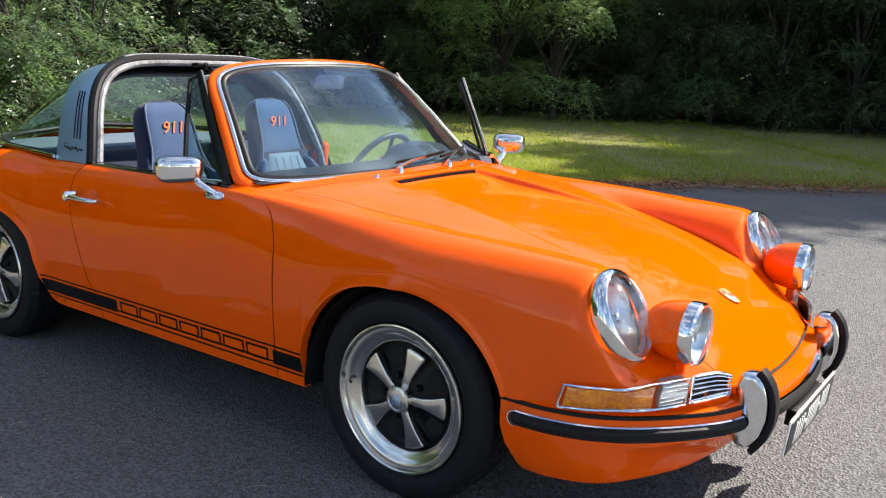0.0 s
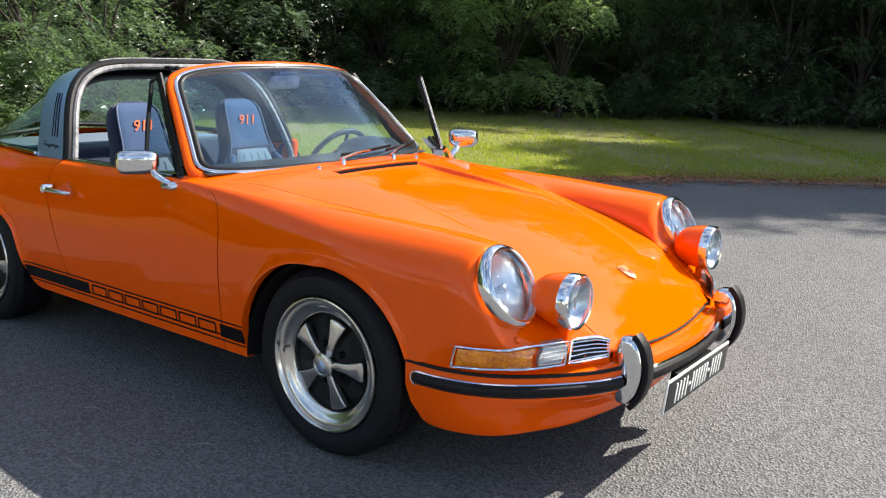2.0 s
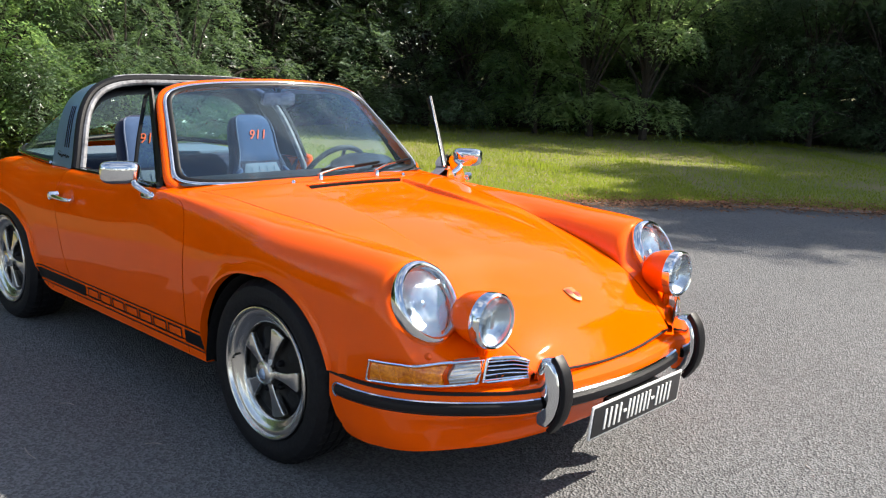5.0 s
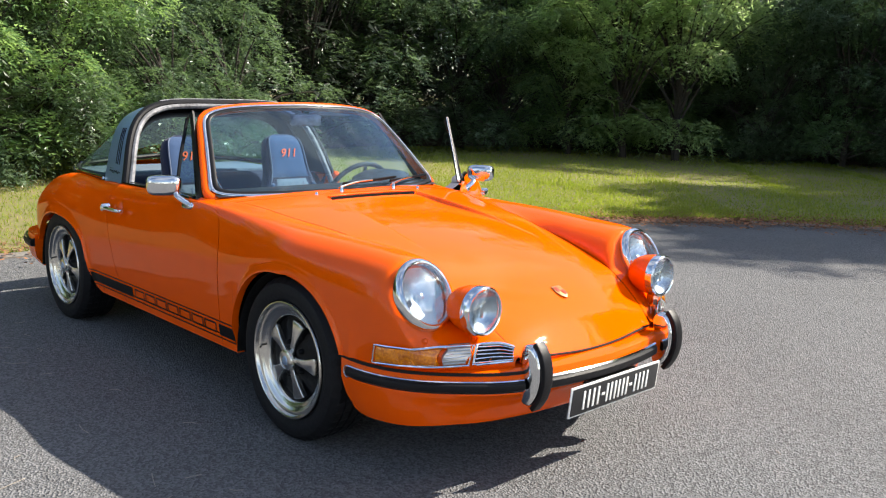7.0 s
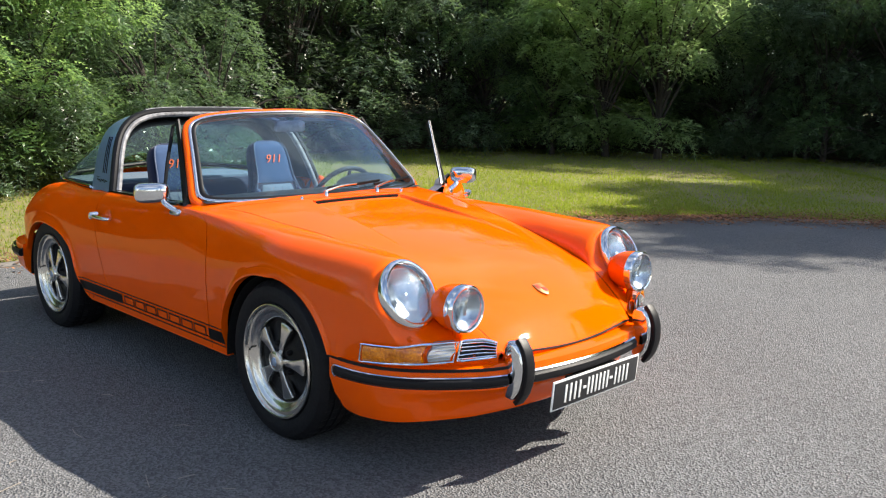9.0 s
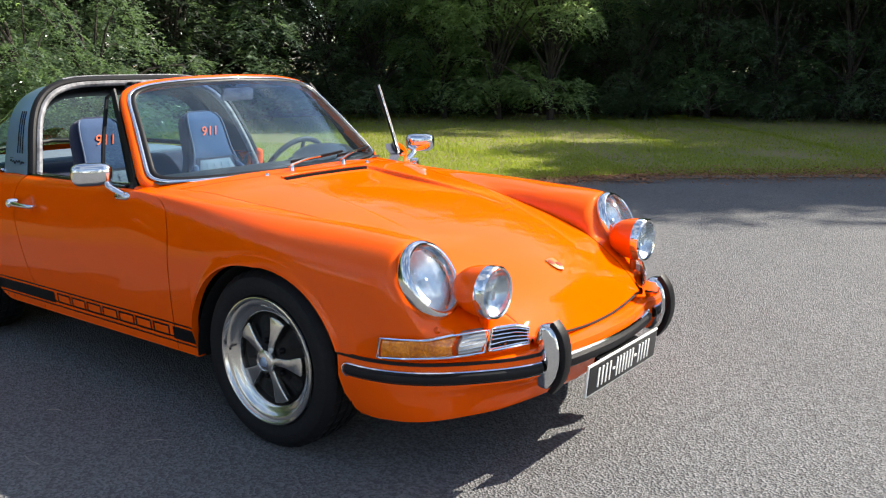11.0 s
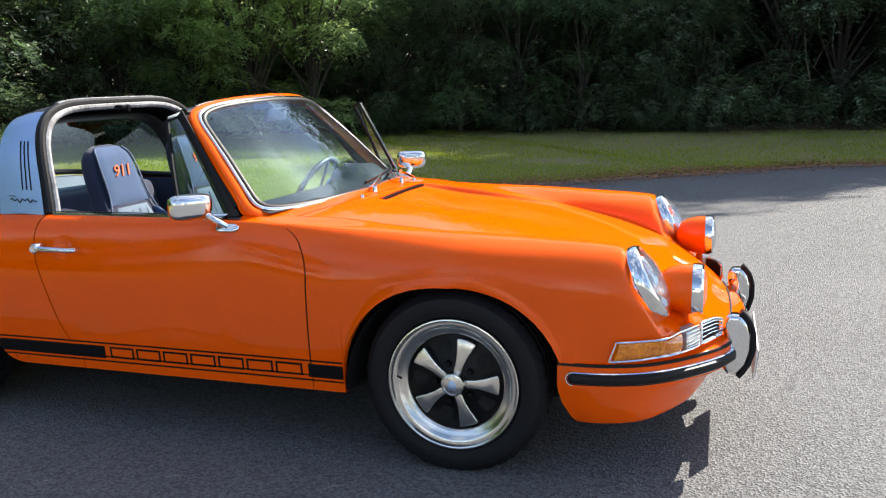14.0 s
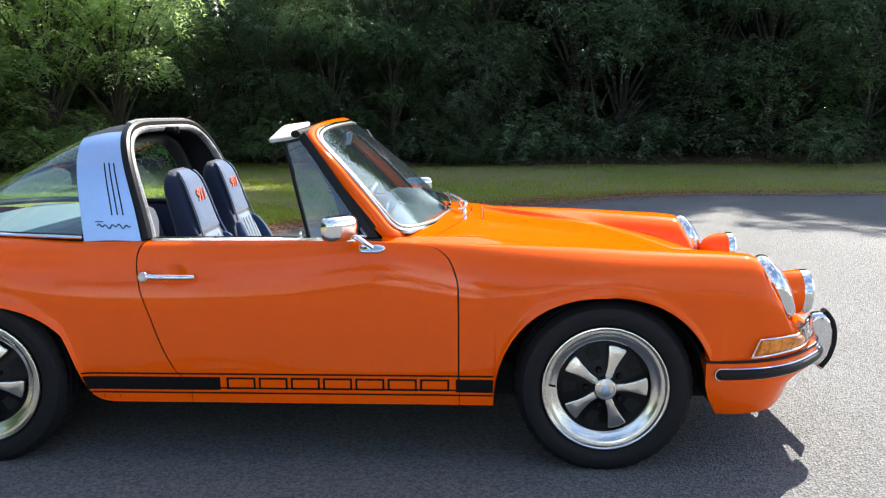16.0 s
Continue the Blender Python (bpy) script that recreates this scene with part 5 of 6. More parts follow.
        part("sun_visor", slab([(-0.13, -0.055), (0.15, -0.055), (0.155, 0.045), (0.13, 0.06), (-0.12, 0.06), (-0.135, 0.045)], 0.016, m, 0.006), VISOR, ws, "pale grey sun visor")


def build_hoop(car):

    def band(a0, a1, grow, lo=0.0, hi=1.0):
        def fn(u, v):
            a = a0 + (a1 - a0) * u
            y, z = hoop(a)
            f = lo + (hi - lo) * v
            yy, zz = y * (1 + grow), 0.81 + (z - 0.81) * (1 + grow)
            x = hoop_x(z, True) + (hoop_x(z, False) - hoop_x(z, True)) * f
            return (x, yy, zz + 0.006 * math.sin(math.pi * f) - hoop_drop(z) * f)
        return fn
    inner = part("roll_hoop", grid(band(0, math.pi, -0.05), 72, 4), VINYL, car, "steel and black vinyl roll-over hoop")
    top = thick(grid(band(0.27 * math.pi, 0.73 * math.pi, 0.0), 60, 8), 0.02)
    part("vinyl_top", top, VINYL, inner, "black vinyl top")
    for s in (-1, 1):
        a0, a1 = (0.0, 0.30 * math.pi) if s < 0 else (0.70 * math.pi, math.pi)
        panel = part("steel_panel", thick(grid(band(a0, a1, 0.006, 0.06, 1.0), 30, 8), 0.012), STEEL, car, "brushed stainless side panel with three slots")

        def on(xf, z, out):
            lo, hi = 0.0, math.pi / 2
            for _ in range(40):
                mid = (lo + hi) / 2
                if hoop(mid)[1] < z:
                    lo = mid
                else:
                    hi = mid
            y = abs(hoop(lo)[0]) * 1.006 + out
            return Vector((hoop_x(z, True) + (hoop_x(z, False) - hoop_x(z, True)) * xf, s * y, z))
        for k in range(3):
            line = [on(0.24 + 0.095 * k + 0.03 * i / 8, 1.09 - 0.185 * i / 8, 0.003) for i in range(9)]
            part("slot", tube(line, 0.0023, (0, s, 0.2), 6), BLACK, panel)
        c = on(0.46, 0.866, 0.004)
        up = (on(0.47, 0.90, 0) - on(0.47, 0.84, 0)).normalized()
        along = Vector((1 if s < 0 else -1, 0, 0))
        wave = [c + along * (-0.062 + 0.124 * i / 72) + up * (0.0060 * math.sin(i * 0.43) + 0.0035 * math.sin(i * 0.19)) for i in range(73)]
        part("script", tube(wave, 0.0017, (0, s, 0.2), 6), BLACK, panel, "black flourish of script")
        part("script", tube([c + along * (-0.066 + 0.03 * i) + up * 0.017 for i in range(2)], 0.0014, (0, s, 0.2), 6), BLACK, panel)
    for name, mm, grow, f, ra, rb in (("black_seal", RUBBER, -0.012, 0.04, 0.019, 0.020), ("grey_seal", SEAL, -0.055, 0.0, 0.0155, 0.016)):
        pts = []
        for i in range(73):
            a = math.pi * (0.5 - 0.49999 * math.cos(math.pi * i / 72))
            y, z = hoop(a)
            pts.append(Vector((hoop_x(z, True) + 0.012 - f * 0.2, y * (1 + grow), 0.81 + (z - 0.81) * (1 + grow))))
        part(name, sweep(pts, ring_profile(ra, rb, 10), (1, 0, 0.2)), mm, inner, "weathered grey rubber seal" if mm is SEAL else "black rubber seal")
    top_edge = []
    for i in range(41):
        y, z = hoop(math.pi * (0.37 + 0.31 * i / 40))
        top_edge.append(Vector((hoop_x(z, True) - 0.004, y * 1.004, z + 0.010)))
    part("top_seal", sweep(top_edge, ring_profile(0.012, 0.006, 10, 0.7), (0, 0, 1)), SEAL, inner, "weathered grey roof seal")
    for s in (-1, 1):
        part("post_seal", tube(smooth_path([(-1.652, s * 0.618, 0.815), (-1.648, s * 0.64, 0.76), (-1.625, s * 0.66, 0.62), (-1.56, s * 0.668, 0.40)], 16), 0.016, (1, 0, 0), 10), SEAL, inner, "weathered grey rubber seal")
    for y, xo in ((-0.02, 0.01),):
        part("roof_catch", mixed(block(0.05, 0.05, 0.018, Matrix.Translation((-1.775, y, 1.205)), 0.005), block(0.02, 0.02, 0.03, Matrix.Translation((-1.755, y + 0.02, 1.20)), 0.004)), BLACK, inner)

    # padded black frame round the inside of the rear window
    def rear_frame(u, v):
        y, z = hoop(math.pi * u)
        k = 0.04 + 0.17 * v
        return (hoop_x(z, False) + 0.02 + 0.05 * math.sin(math.pi * v), y * (1 - k), 0.80 + (z - hoop_drop(z) - 0.80) * (1 - k * 0.72))
    part("rear_frame", thick(grid(rear_frame, 72, 8), 0.012), VINYL, inner, "padded black inner frame of the rear window")
    # wrap-round rear window
    BASE_X = keyed((0, -1.90), (0.2, -2.25), (0.45, -2.53), (0.7, -2.62), (1.0, -2.655))
    BASE_Y = keyed((0, 0.652), (0.2, 0.640), (0.45, 0.52), (0.7, 0.28), (1.0, 0.0))

    def rear_glass(u, v):
        a = math.pi * u
        y, z = hoop(a)
        q = 1 - abs(2 * u - 1)
        s = -1 if u < 0.5 else 1
        b = Vector((BASE_X(q), s * BASE_Y(q), 0.822 + 0.055 * q))
        h = Vector((hoop_x(z, False) + 0.01, y, z - hoop_drop(z)))
        p = h.lerp(b, v)
        return p + Vector((-0.3, s * 0.10 * (1 - q), 0.6)) * 0.09 * v * (1 - v) * q
    rw = part("rear_window", grid(rear_glass, 64, 14), PANE, car, "green-tinted wrap-round rear window")
    rw.visible_shadow = False
    part("window_seal", tube([rear_glass(i / 80, 1.0) for i in range(81)], 0.014, (0, 0, 1), 8), RUBBER, rw)
    part("chrome_trim", tube([Vector(rear_glass(i / 80, 1.0)) + Vector((0, 0, 0.004)) + (Vector(rear_glass(i / 80, 1.0)) - Vector((-2.1, 0, 0.85))).normalized() * 0.014 for i in range(81)], 0.007, (0, 0, 1), 8), CHROME, rw)


def door_parts(d, s):
    """Trim, glass, mirror, handle and inner card of one door."""
    belt = [side(x, 0.0) for x in [-1.64 + 0.775 * i / 30 for i in range(31)]]
    part("waist_trim", sweep([(p[0], s * (p[1] - 0.003), p[2] + 0.003) for p in belt], [(-0.008, -0.004), (0.008, -0.004), (0.007, 0.006), (-0.007, 0.006)], (0, 0, 1)), CHROME, d, "chrome waist trim")
    part("waist_seal", sweep([(p[0], s * (p[1] - 0.022), p[2] + 0.002) for p in belt], [(-0.008, -0.004), (0.008, -0.004), (0.006, 0.008), (-0.006, 0.008)], (0, 0, 1)), RUBBER, d)
    card = [[(p[0], p[1] - 0.075, p[2]) for p in [side(x, v) for x in [-1.60 + 1.02 * i / 12 for i in range(13)]]] for v in (0.02, 0.2, 0.4, 0.6, 0.8, 0.92)]
    card = [[(p[0], p[1] + 0.05, p[2]) for p in card[0]]] + card
    part("door_card", from_rows(card, s), NAVY, d, "dark blue door card")
    # vent window
    foot, head = Vector((-1.065, s * 0.664, 0.825)), Vector((-1.168, s * 0.548, 1.165))
    tip = Vector((-0.855, s * 0.670, 0.836))
    part("vent_window", tube([foot, foot.lerp(head, 0.5) + Vector((0, s * 0.006, 0)), head], 0.009, (1, 0, 0), 8, False, 0.008), RUBBER, d, "black framed vent window")
    corner = Vector((-1.112, s * 0.562, 1.178))
    part("frame_bar", tube([corner, head], 0.006, (1, 0, 0), 8), RUBBER, d)
    part("frame_bar", tube([tip, foot], 0.007), CHROME, d)
    if s > 0:
        part("frame_bar", tube([tip, tip.lerp(corner, 0.5) + Vector((0.012, 0, 0.006)), corner], 0.0035, (1, 0, 0), 10, False, 0.005), CHROME, d, "chrome vent window edge")
        part("frame_seal", tube([tip + Vector((-0.012, 0, 0)), corner + Vector((-0.008, 0, 0))], 0.011), RUBBER, d)
    bm = bmesh.new()
    bm.faces.new([bm.verts.new(p) for p in (foot, tip, corner, head)])
    part("vent_pane", bm, VENT, d, "blue-tinted pane").visible_shadow = False
    part("vent_catch", block(0.012, 0.012, 0.03, Matrix.Translation(foot + Vector((-0.03, 0, 0.012))), 0.003), CHROME, d)
    # mirror on its stalk
    c = Vector((-0.935, s * 0.785, 0.878))
    m = frame_of(c, (0.22 if s > 0 else -0.6, s * (1.0 if s > 0 else 0.8), 0.0), (0, 0, 1)) @ Matrix.Diagonal((1.14, 1.08, 1.1, 1))
    bulge = -1 if (m.to_3x3() @ Vector((0, 0, 1))).x < 0 else 1

    def shell(u, v):
        a, t = 2 * math.pi * u, v * math.pi / 2
        ca, sa = math.cos(a), math.sin(a)
        r = math.sin(t) ** 0.55
        return m @ Vector((0.068 * r * math.copysign(abs(ca) ** 0.5, ca) * (1 + 0.06 * sa), 0.043 * r * math.copysign(abs(sa) ** 0.6, sa), bulge * (0.042 * math.cos(t) ** 0.7 - 0.012)))
    head_m = grid(shell, 40, 14, close_u=True)
    part("wing_mirror", head_m, CHROME, d, "chrome wing mirror on a curved stalk", 60)
    back = m.to_3x3() @ Vector((0, 0, 1))
    k = -0.011 if back.x > 0 else 0.011
    part("mirror_glass", slab([(-0.052, -0.03), (0.056, -0.028), (0.058, 0.03), (-0.054, 0.034)], 0.003, m @ Matrix.Translation((0.002, 0, k)), 0.001), MIRROR, d)
    fp = Vector((-0.835, s * 0.722, 0.798))
    part("stalk", tube(smooth_path([c + Vector((0.02, -s * 0.055, -0.02)), c.lerp(fp, 0.5) + Vector((0.01, 0, 0.0)), fp + Vector((0, 0, 0.008))], 9), 0.011, (0, 1, 0), 10, False, 0.014), CHROME, d)
    out = Vector((0, s * 0.80, 0.60)).normalized()
    part("stalk_foot", slab([(-0.045, -0.010), (-0.03, -0.018), (0.03, -0.018), (0.05, -0.008), (0.05, 0.006), (0.03, 0.016), (-0.03, 0.018), (-0.045, 0.010)], 0.02, frame_of(fp, (1, 0, 0.02), out.cross(Vector((1, 0, 0)))), 0.007, 3), CHROME, d)
    # handle with its round push button
    y, z = 0.0, 0.703
    a, b = Vector((-1.635, s * 0.757, z)), Vector((-1.462, s * 0.760, z - 0.001))
    lever = limb(smooth_path([a + Vector((-0.004, s * 0.014, 0)), a.lerp(b, 0.35) + Vector((0, s * 0.021, 0)), a.lerp(b, 0.8) + Vector((0, s * 0.019, 0)), b + Vector((0.004, s * 0.010, 0))], 14), 0.0115, 0.0085, 12)
    bmesh.ops.holes_fill(lever, edges=lever.edges)
    bmesh.ops.recalc_face_normals(lever, faces=lever.faces)
    part("door_handle", lever, CHROME, d, "chrome tapered pull handle with push button", 50)
    part("button", lathe([(0.0, 0.031), (0.009, 0.031), (0.0105, 0.0265), (0.013, 0.0265), (0.015, 0.029), (0.018, 0.027), (0.020, 0.020), (0.020, -0.01)], 24, frame_of(a, (1, 0, 0), (0, 0, 1)) if s < 0 else frame_of(a, (-1, 0, 0), (0, 0, 1))), CHROME, d)
    part("handle_foot", block(0.018, 0.030, 0.016, Matrix.Translation(b), 0.006), CHROME, d)


def stripe_sheet(x0, x1, z0, z1, s, out=0.0022, slant=0.0):
    """A vinyl band on the car's flank between two heights."""
    def y_at(x, z):
        yl, zl = bottom(x)
        zw = ZW(x)
        t = min(max((zw - z) / (zw - zl), 0), 1)
        return W(x) - (W(x) - yl) * t * t + out
    nx = max(2, int((x1 - x0) / 0.02))
    rows = []
    for j in range(3):
        z = z0 + (z1 - z0) * j / 2
        xa = x0 - slant * (z - 0.28)
        xs = [xa + (x1 - xa) * i / nx for i in range(nx + 1)]
        rows.append([(x, y_at(x, z), z) for x in xs])
    return from_rows(rows, s)


def stripes(car, s):
    root = part("side_stripe", stripe_sheet(-1.868, -1.385, 0.282, 0.332, s, slant=0.33), BLACK, car, "black vinyl side stripe with outlined blocks")
    part("stripe_band", stripe_sheet(-0.535, -0.402, 0.282, 0.332, s), BLACK, root)
    part("stripe_line", stripe_sheet(-1.868, -0.402, 0.341, 0.347, s, slant=0.33), BLACK, root)
    part("stripe_line", stripe_sheet(-1.862, -0.402, 0.268, 0.274, s), BLACK, root)
    ring = [(-1.785 + 0.03 * math.cos(a), 0.757 - 0.12 * (0.27 - min(0.268, 0.262 + 0.03 * math.sin(a))), min(0.268, 0.262 + 0.03 * math.sin(a))) for a in [math.pi + math.pi * i / 16 for i in range(17)] if math.sin(a) > -0.55]
    part("jack_cover", mixed(tube([Vector((x, s * (flank(x, z) + 0.001), z)) for x, y, z in ring if x < -1.785], 0.0012), tube([Vector((x, s * (flank(x, z) + 0.001), z)) for x, y, z in ring if x > -1.785], 0.0012)), BLACK, root, "outline of the round jacking cover")
    w, e = 0.105, 0.0075
    for i in range(7):
        x0 = -1.362 + 0.1165 * i
        for a in ((x0, x0 + w, 0.324, 0.324 + e), (x0, x0 + w, 0.286, 0.286 + e), (x0, x0 + e, 0.293, 0.325), (x0 + w - e, x0 + w, 0.293, 0.325)):
            part("stripe_block", stripe_sheet(*a, s), BLACK, root)


def build_seat(car, y, label):
    o = Vector((-1.47 if y < 0 else -1.51, y, 0.46))
    lean = Vector((-0.30, 0, 1)).normalized()
    fwd = Vector((1, 0, 0.30)).normalized()
    H = 0.62
    HALF = keyed((0, 0.24), (0.25, 0.24), (0.40, 0.215), (0.54, 0.160), (0.66, 0.136), (0.86, 0.126), (0.93, 0.115), (0.975, 0.092), (1.0, 0.05))
    DEEP = keyed((0, 0.07), (0.3, 0.065), (0.6, 0.055), (0.9, 0.045), (1.0, 0.02))

    def back(u, v):
        a = 2 * math.pi * u
        c, s = math.cos(a), math.sin(a)
        hw, dp = HALF(v), DEEP(v)
        wing = 0.04 * (abs(c) ** 4) * (1 if s > 0 else 0.3) * max(0, 1 - abs(v - 0.3) / 0.45)
        return o + lean * H * v + Vector((0, 1, 0)) * math.copysign(abs(c) ** 0.5, c) * hw + fwd * (math.copysign(abs(s) ** 0.6, s) * dp + wing)
    bm = grid(back, 48, 36, close_u=True)
    ends = [back(i / 48, 1.0) for i in range(48)]
    bm.faces.new([bm.verts.new(p) for p in ends])
    bmesh.ops.recalc_face_normals(bm, faces=bm.faces)
    rest = seat = part("car_seat", bm, NAVY, car, label, 50)

    def face(v0, v1, k, lift):
        def fn(u, w):
            v = v0 + (v1 - v0) * w
            c = 2 * u - 1
            return o + lean * H * v + Vector((0, 1, 0)) * c * HALF(v) * k + fwd * (DEEP(v) + lift * (1 - abs(c) ** 6) * (1 - abs(2 * w - 1) ** 8))
        return fn
    part("upper_panel", grid(face(0.58, 0.985, 0.86, 0.008), 24, 24), DENIM, rest, "grey-blue upper panel")
    part("lower_panel", grid(face(0.06, 0.56, 0.62, 0.012), 24, 24), PALE, rest, "pale blue-grey striped insert")
    for c in (-1, 1):
        def bolster(u, v):
            t, w = 2 * math.pi * u, 0.03 + 0.50 * v
            r = math.sin(math.pi * min(max(v, 0.0), 1.0)) ** 0.45
            return o + lean * H * w + Vector((0, c * (HALF(w) * 0.80 + 0.030 * r * math.cos(t)), 0)) + fwd * (DEEP(w) + 0.004 + 0.038 * r * math.sin(t))
        part("bolster", grid(bolster, 16, 20, close_u=True), DENIM, rest)
        part("piping", tube([o + lean * H * v + Vector((0, c * HALF(v) * 0.88, 0)) + fwd * (DEEP(v) + 0.006) for v in [0.52 + 0.45 * i / 20 for i in range(21)]], 0.004), PIPING, rest)
    c = o + lean * H * 0.80 + fwd * (DEEP(0.8) + 0.012)
    part("embroidery", text_mesh("911", 0.069, frame_of(c, (0, 1, 0), lean), 0.002, 0.3, 1.05), STITCH, rest, "orange stitched numerals")
    for k in range(4):
        part("insert_stripe", tube([o + lean * H * v + Vector((0, -0.07 + 0.046 * k, 0)) + fwd * (DEEP(v) + 0.0125) for v in [0.09 + 0.44 * i / 8 for i in range(9)]], 0.0012), DENIM, rest)
    part("cushion", slab([(-0.22, -0.21), (-0.20, -0.225), (0.22, -0.225), (0.25, -0.20), (0.25, 0.20), (0.22, 0.225), (-0.20, 0.225), (-0.22, 0.21)], 0.14, Matrix.Translation((-1.22, y, 0.44)) @ Matrix.Rotation(radians(-8), 4, "Y"), 0.04, 4), DENIM, seat, "grey-blue cushion", 60)
    part("insert", block(0.36, 0.24, 0.03, Matrix.Translation((-1.22, y, 0.505)) @ Matrix.Rotation(radians(-8), 4, "Y"), 0.01), PALE, seat)
    part("seat_base", block(0.42, 0.40, 0.10, Matrix.Translation((-1.25, y, 0.355)), 0.01), BLACK, seat)
    return seat


def build_interior(car):
    part("cabin_floor", mixed(block(1.85, 1.24, 0.03, Matrix.Translation((-1.5, 0, 0.30)), 0.005), block(1.2, 0.20, 0.12, Matrix.Translation((-1.3, 0, 0.36)), 0.04)), CARPET, car, "dark blue carpet")

    def dash(u, v):
        w = 2 * v - 1
        p = [(-0.60, 0.855), (-0.70, 0.868), (-0.78, 0.868), (-0.82, 0.855), (-0.83, 0.82), (-0.80, 0.74), (-0.76, 0.66)]
        i = round(u * 6)
        hump = 0.058 * math.exp(-((w * 0.64 - 0.34) / 0.16) ** 4) if 1 <= i <= 4 else 0.0
        x = p[i][0] - 0.10 * (abs(w) ** 2.2) * (1 - i / 6 * 0.6) - (0.03 if hump > 0.02 and i >= 2 else 0)
        return (x, 0.645 * w, p[i][1] - 0.012 * w * w + hump)
    dashboard = part("dashboard", grid(dash, 6, 60), VINYL, car, "black padded dashboard with instrument hood", 50)
    for k, (yy, r) in enumerate(((0.20, 0.045), (0.28, 0.05), (0.36, 0.058), (0.45, 0.05), (0.53, 0.045))):
        part("gauge", lathe([(r, 0.01), (r, 0.0), (r * 0.9, -0.002), (0, -0.002)], 24, frame_of(Vector((-0.862, yy, 0.825)), (0, -1, 0), (0.2, 0, 1))), CHROME, dashboard)
    c, n = Vector((-1.02, 0.345, 0.765)), Vector((-0.9, 0, 0.45)).normalized()
    a, b = Vector((0, 1, 0)), n.cross(Vector((0, 1, 0)))
    wheel = part("steering_wheel", tube([c + (a * math.cos(t) + b * math.sin(t)) * 0.195 for t in [2 * math.pi * i / 48 for i in range(48)]], 0.013, n, 10, True), VINYL, car, "black steering wheel")
    part("boss", lathe([(0.0, 0.02), (0.05, 0.015), (0.055, -0.02)], 24, frame_of(c - n * 0.03, a, b)), BLACK, wheel)
    for t in (0.15, math.pi - 0.15, -math.pi / 2):
        part("spoke", tube([c - n * 0.02, c + (a * math.cos(t) + b * math.sin(t)) * 0.19], 0.012, n, 8, False, 0.005), BLACK, wheel)
    part("column", tube([c - n * 0.02, c - n * 0.26], 0.03), BLACK, wheel)
    part("rear_seat", mixed(block(0.14, 1.16, 0.42, Matrix.Translation((-2.08, 0, 0.60)) @ Matrix.Rotation(radians(-18), 4, "Y"), 0.04, 3), block(0.34, 1.16, 0.12, Matrix.Translation((-1.88, 0, 0.42)), 0.04, 3)), NAVY, car, "navy folding rear seat")
    part("parcel_shelf", block(0.50, 1.10, 0.02, Matrix.Translation((-2.37, 0, 0.815)), 0.005), PALE, car, "pale rear shelf")
    for s in (-1, 1):
        part("quarter_trim", from_rows([[(x, YF(x) - 0.03 - 0.04 * k, 0.812 - 0.14 * k) for x in [-2.3 + 0.62 * i / 8 for i in range(9)]] for k in range(4)], -s), NAVY, car)
        if s > 0:
            part("lock_post", block(0.07, 0.05, 0.17, Matrix.Translation((-1.685, s * 0.682, 0.745)) @ Matrix.Rotation(radians(6), 4, "Y"), 0.02, 3), PAINT, car, "orange lock post")
        part("door_jamb", from_rows([[(DOOR_REAR(v) - 0.004 - 0.02 * k, side(DOOR_REAR(v), v)[1] - 0.006 - 0.05 * k, side(DOOR_REAR(v), v)[2]) for k in range(3)] for v in [i / 20 * 0.92 for i in range(21)]], s), PAINT, car)


def build_car():
    car = new("car")
    car.location = (-1.13, 0, 0)
    tagged(car, "orange open-top sports car with chrome trim and an open driver's door", "car")
    for x in (0.0, -2.262):
        for s in (-1, 1):
            build_wheel(car, x, s, 73 if x == 0 else 60)
    build_body(car)
    build_front(car)
    for s in (-1, 1):
        fender(s, car)
        quarter(s, car)
        headlamp(car, s)
        fog_lamp(car, s)
        indicator(car, s)
        if s < 0:
            stripes(car, s)
        part("lamp_adjuster", lathe([(0.0, 0.012), (0.007, 0.010), (0.011, 0.003), (0.012, -0.006)], 16, frame_of(Vector((0.672, s * 0.672, 0.517)), (0, 1, 0), (-0.5, 0, 1))), PAINT, car)
        d = door(s, car)
        door_parts(d, s)
        if s > 0:
            hinge = Matrix.Translation((-0.58, 0.735, 0))
            d.matrix_basis = hinge @ Matrix.Rotation(radians(-50), 4, "Z") @ hinge.inverted()
    build_screen(car)
    build_hoop(car)
    build_interior(car)
    build_seat(car, -0.34, "navy and grey-blue car seat with orange numerals")
    build_seat(car, 0.29, "navy and grey-blue car seat with orange numerals")
    return car


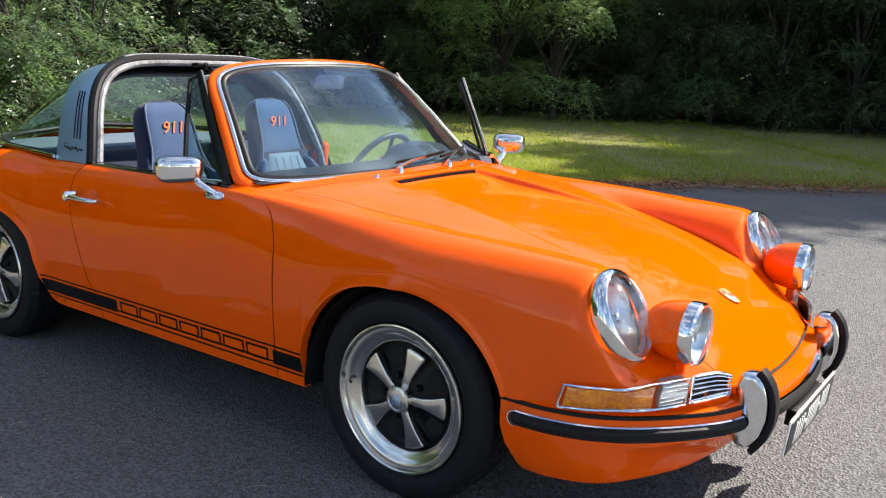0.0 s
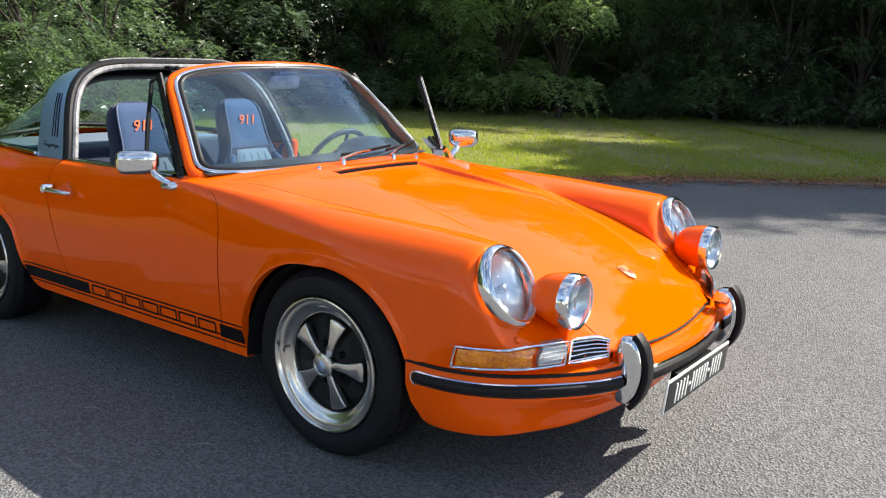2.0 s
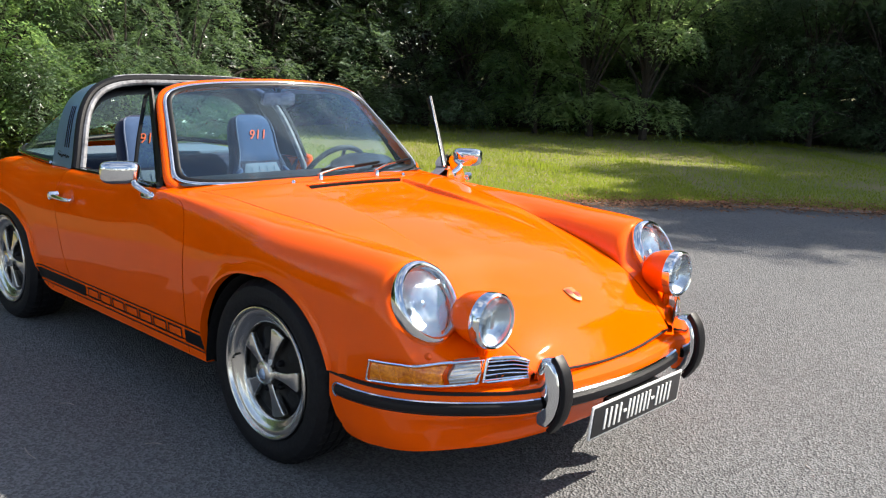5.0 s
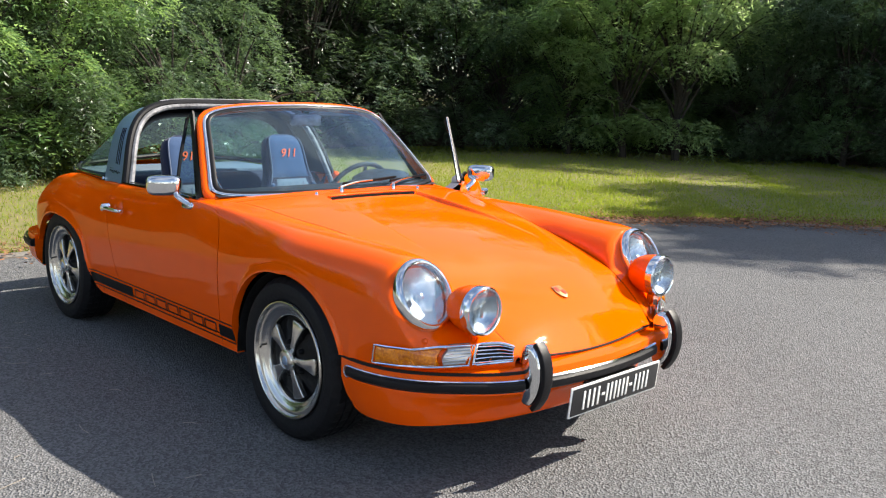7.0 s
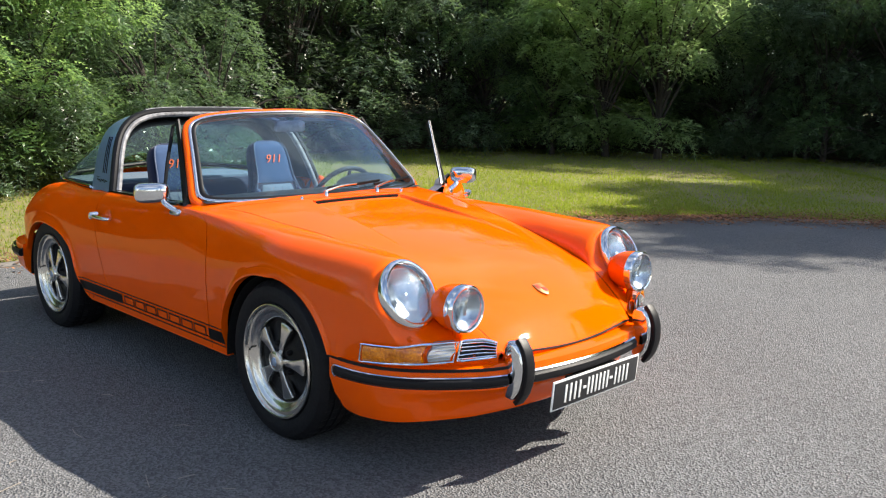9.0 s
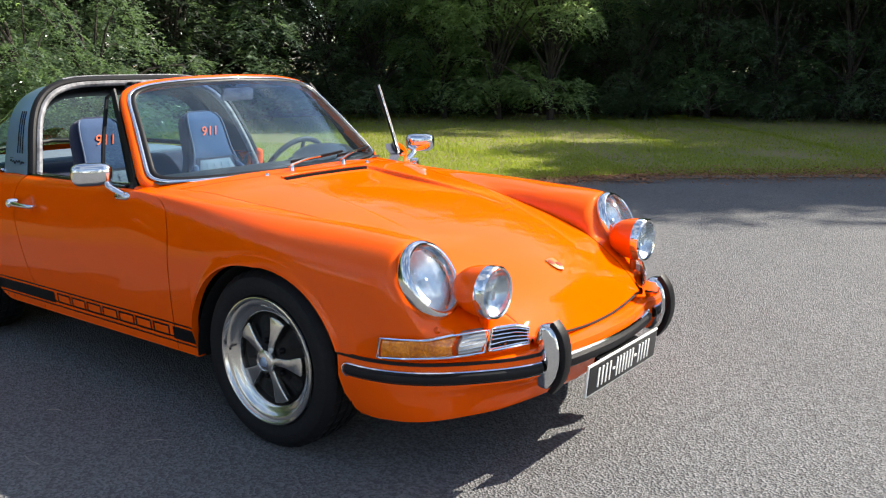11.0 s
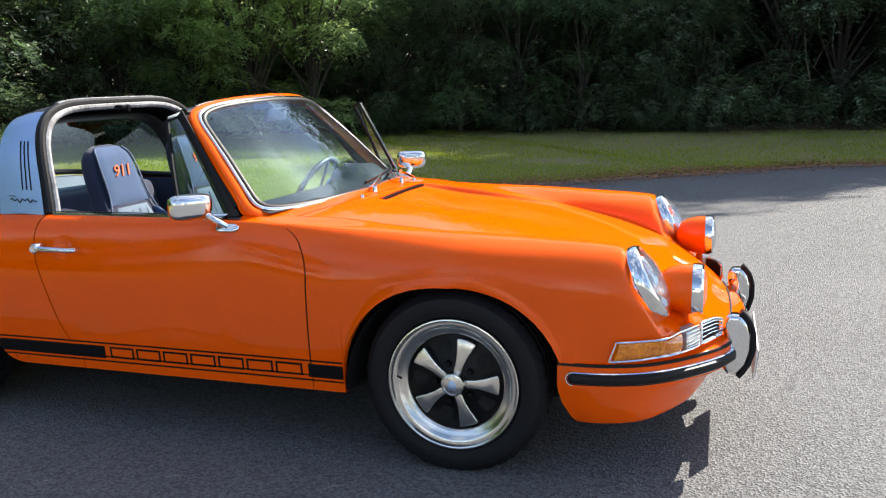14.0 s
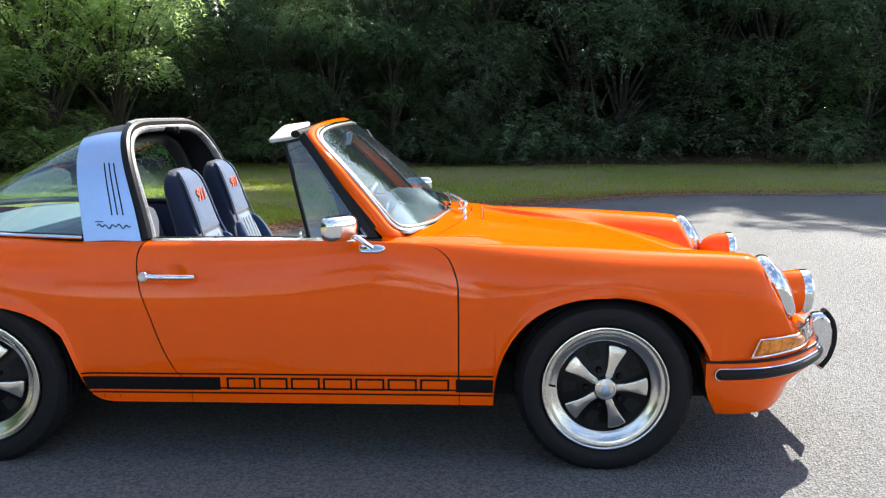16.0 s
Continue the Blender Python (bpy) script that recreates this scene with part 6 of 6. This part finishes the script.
def build_saplings():
    """Bare leaning stems that stand in the dark clearing."""
    rng = random.Random(31)
    for x, y in ((-0.9, 18.6), (-0.2, 18.9), (0.5, 18.5), (1.6, 19.2), (-3.0, 18.8), (3.0, 18.9)):
        lean = Vector((rng.uniform(-0.9, 0.9), rng.uniform(-0.3, 0.3), 0))
        foot, top = Vector((x, y, -0.05)), Vector((x, y, rng.uniform(3.2, 4.6))) + lean
        stems = [limb(smooth_path([foot, foot.lerp(top, 0.45) + lean * 0.25, top], 10), 0.035, 0.012, 6)]
        for k in range(3):
            a = foot.lerp(top, 0.35 + 0.18 * k)
            b = a + Vector((rng.uniform(-0.8, 0.8), rng.uniform(-0.3, 0.3), rng.uniform(0.4, 1.0)))
            stems.append(limb(smooth_path([a, a.lerp(b, 0.5) + Vector((0, 0, 0.08)), b], 6), 0.016, 0.006, 5))
        ob = link(mixed(*stems), "sapling", BARK_PALE, 60)
        tagged(ob, "bare leaning grey-brown sapling in the dark clearing", "sapling", "saplings in the clearing")


def build_twigs():
    """Dry twigs and needles lying on the asphalt."""
    rng = random.Random(21)
    places = ((0.10, -1.20), (0.28, -1.14), (-0.35, -0.98), (-0.9, -1.05), (-1.3, -1.2), (0.5, -1.5), (1.3, 0.6), (1.7, 1.4), (-0.55, -1.32), (1.5, -0.4), (2.3, 1.9), (-1.7, -1.1), (-2.3, -1.0), (0.95, -0.9))
    places += tuple((rng.uniform(-2.6, 2.2), rng.uniform(-2.4, -0.95)) for _ in range(34))
    for x, y in places:
        a, n = rng.uniform(0, 6.283), rng.choice((0.035, 0.045, 0.06, 0.11))
        d, e = Vector((math.cos(a), math.sin(a), 0)), Vector((-math.sin(a), math.cos(a), 0))
        o = Vector((x, y, 0.003))
        t = link(tube(smooth_path([o - d * n / 2, o + e * rng.uniform(-0.02, 0.02), o + d * n / 2], 7), 0.0013, (0, 0, 1), 5), "twig", BARK_DRY)
        tagged(t, "thin dry twig lying on the asphalt", "twig", "twigs on the asphalt")


build_ground()
build_twigs()
build_trees()
build_saplings()
build_car()
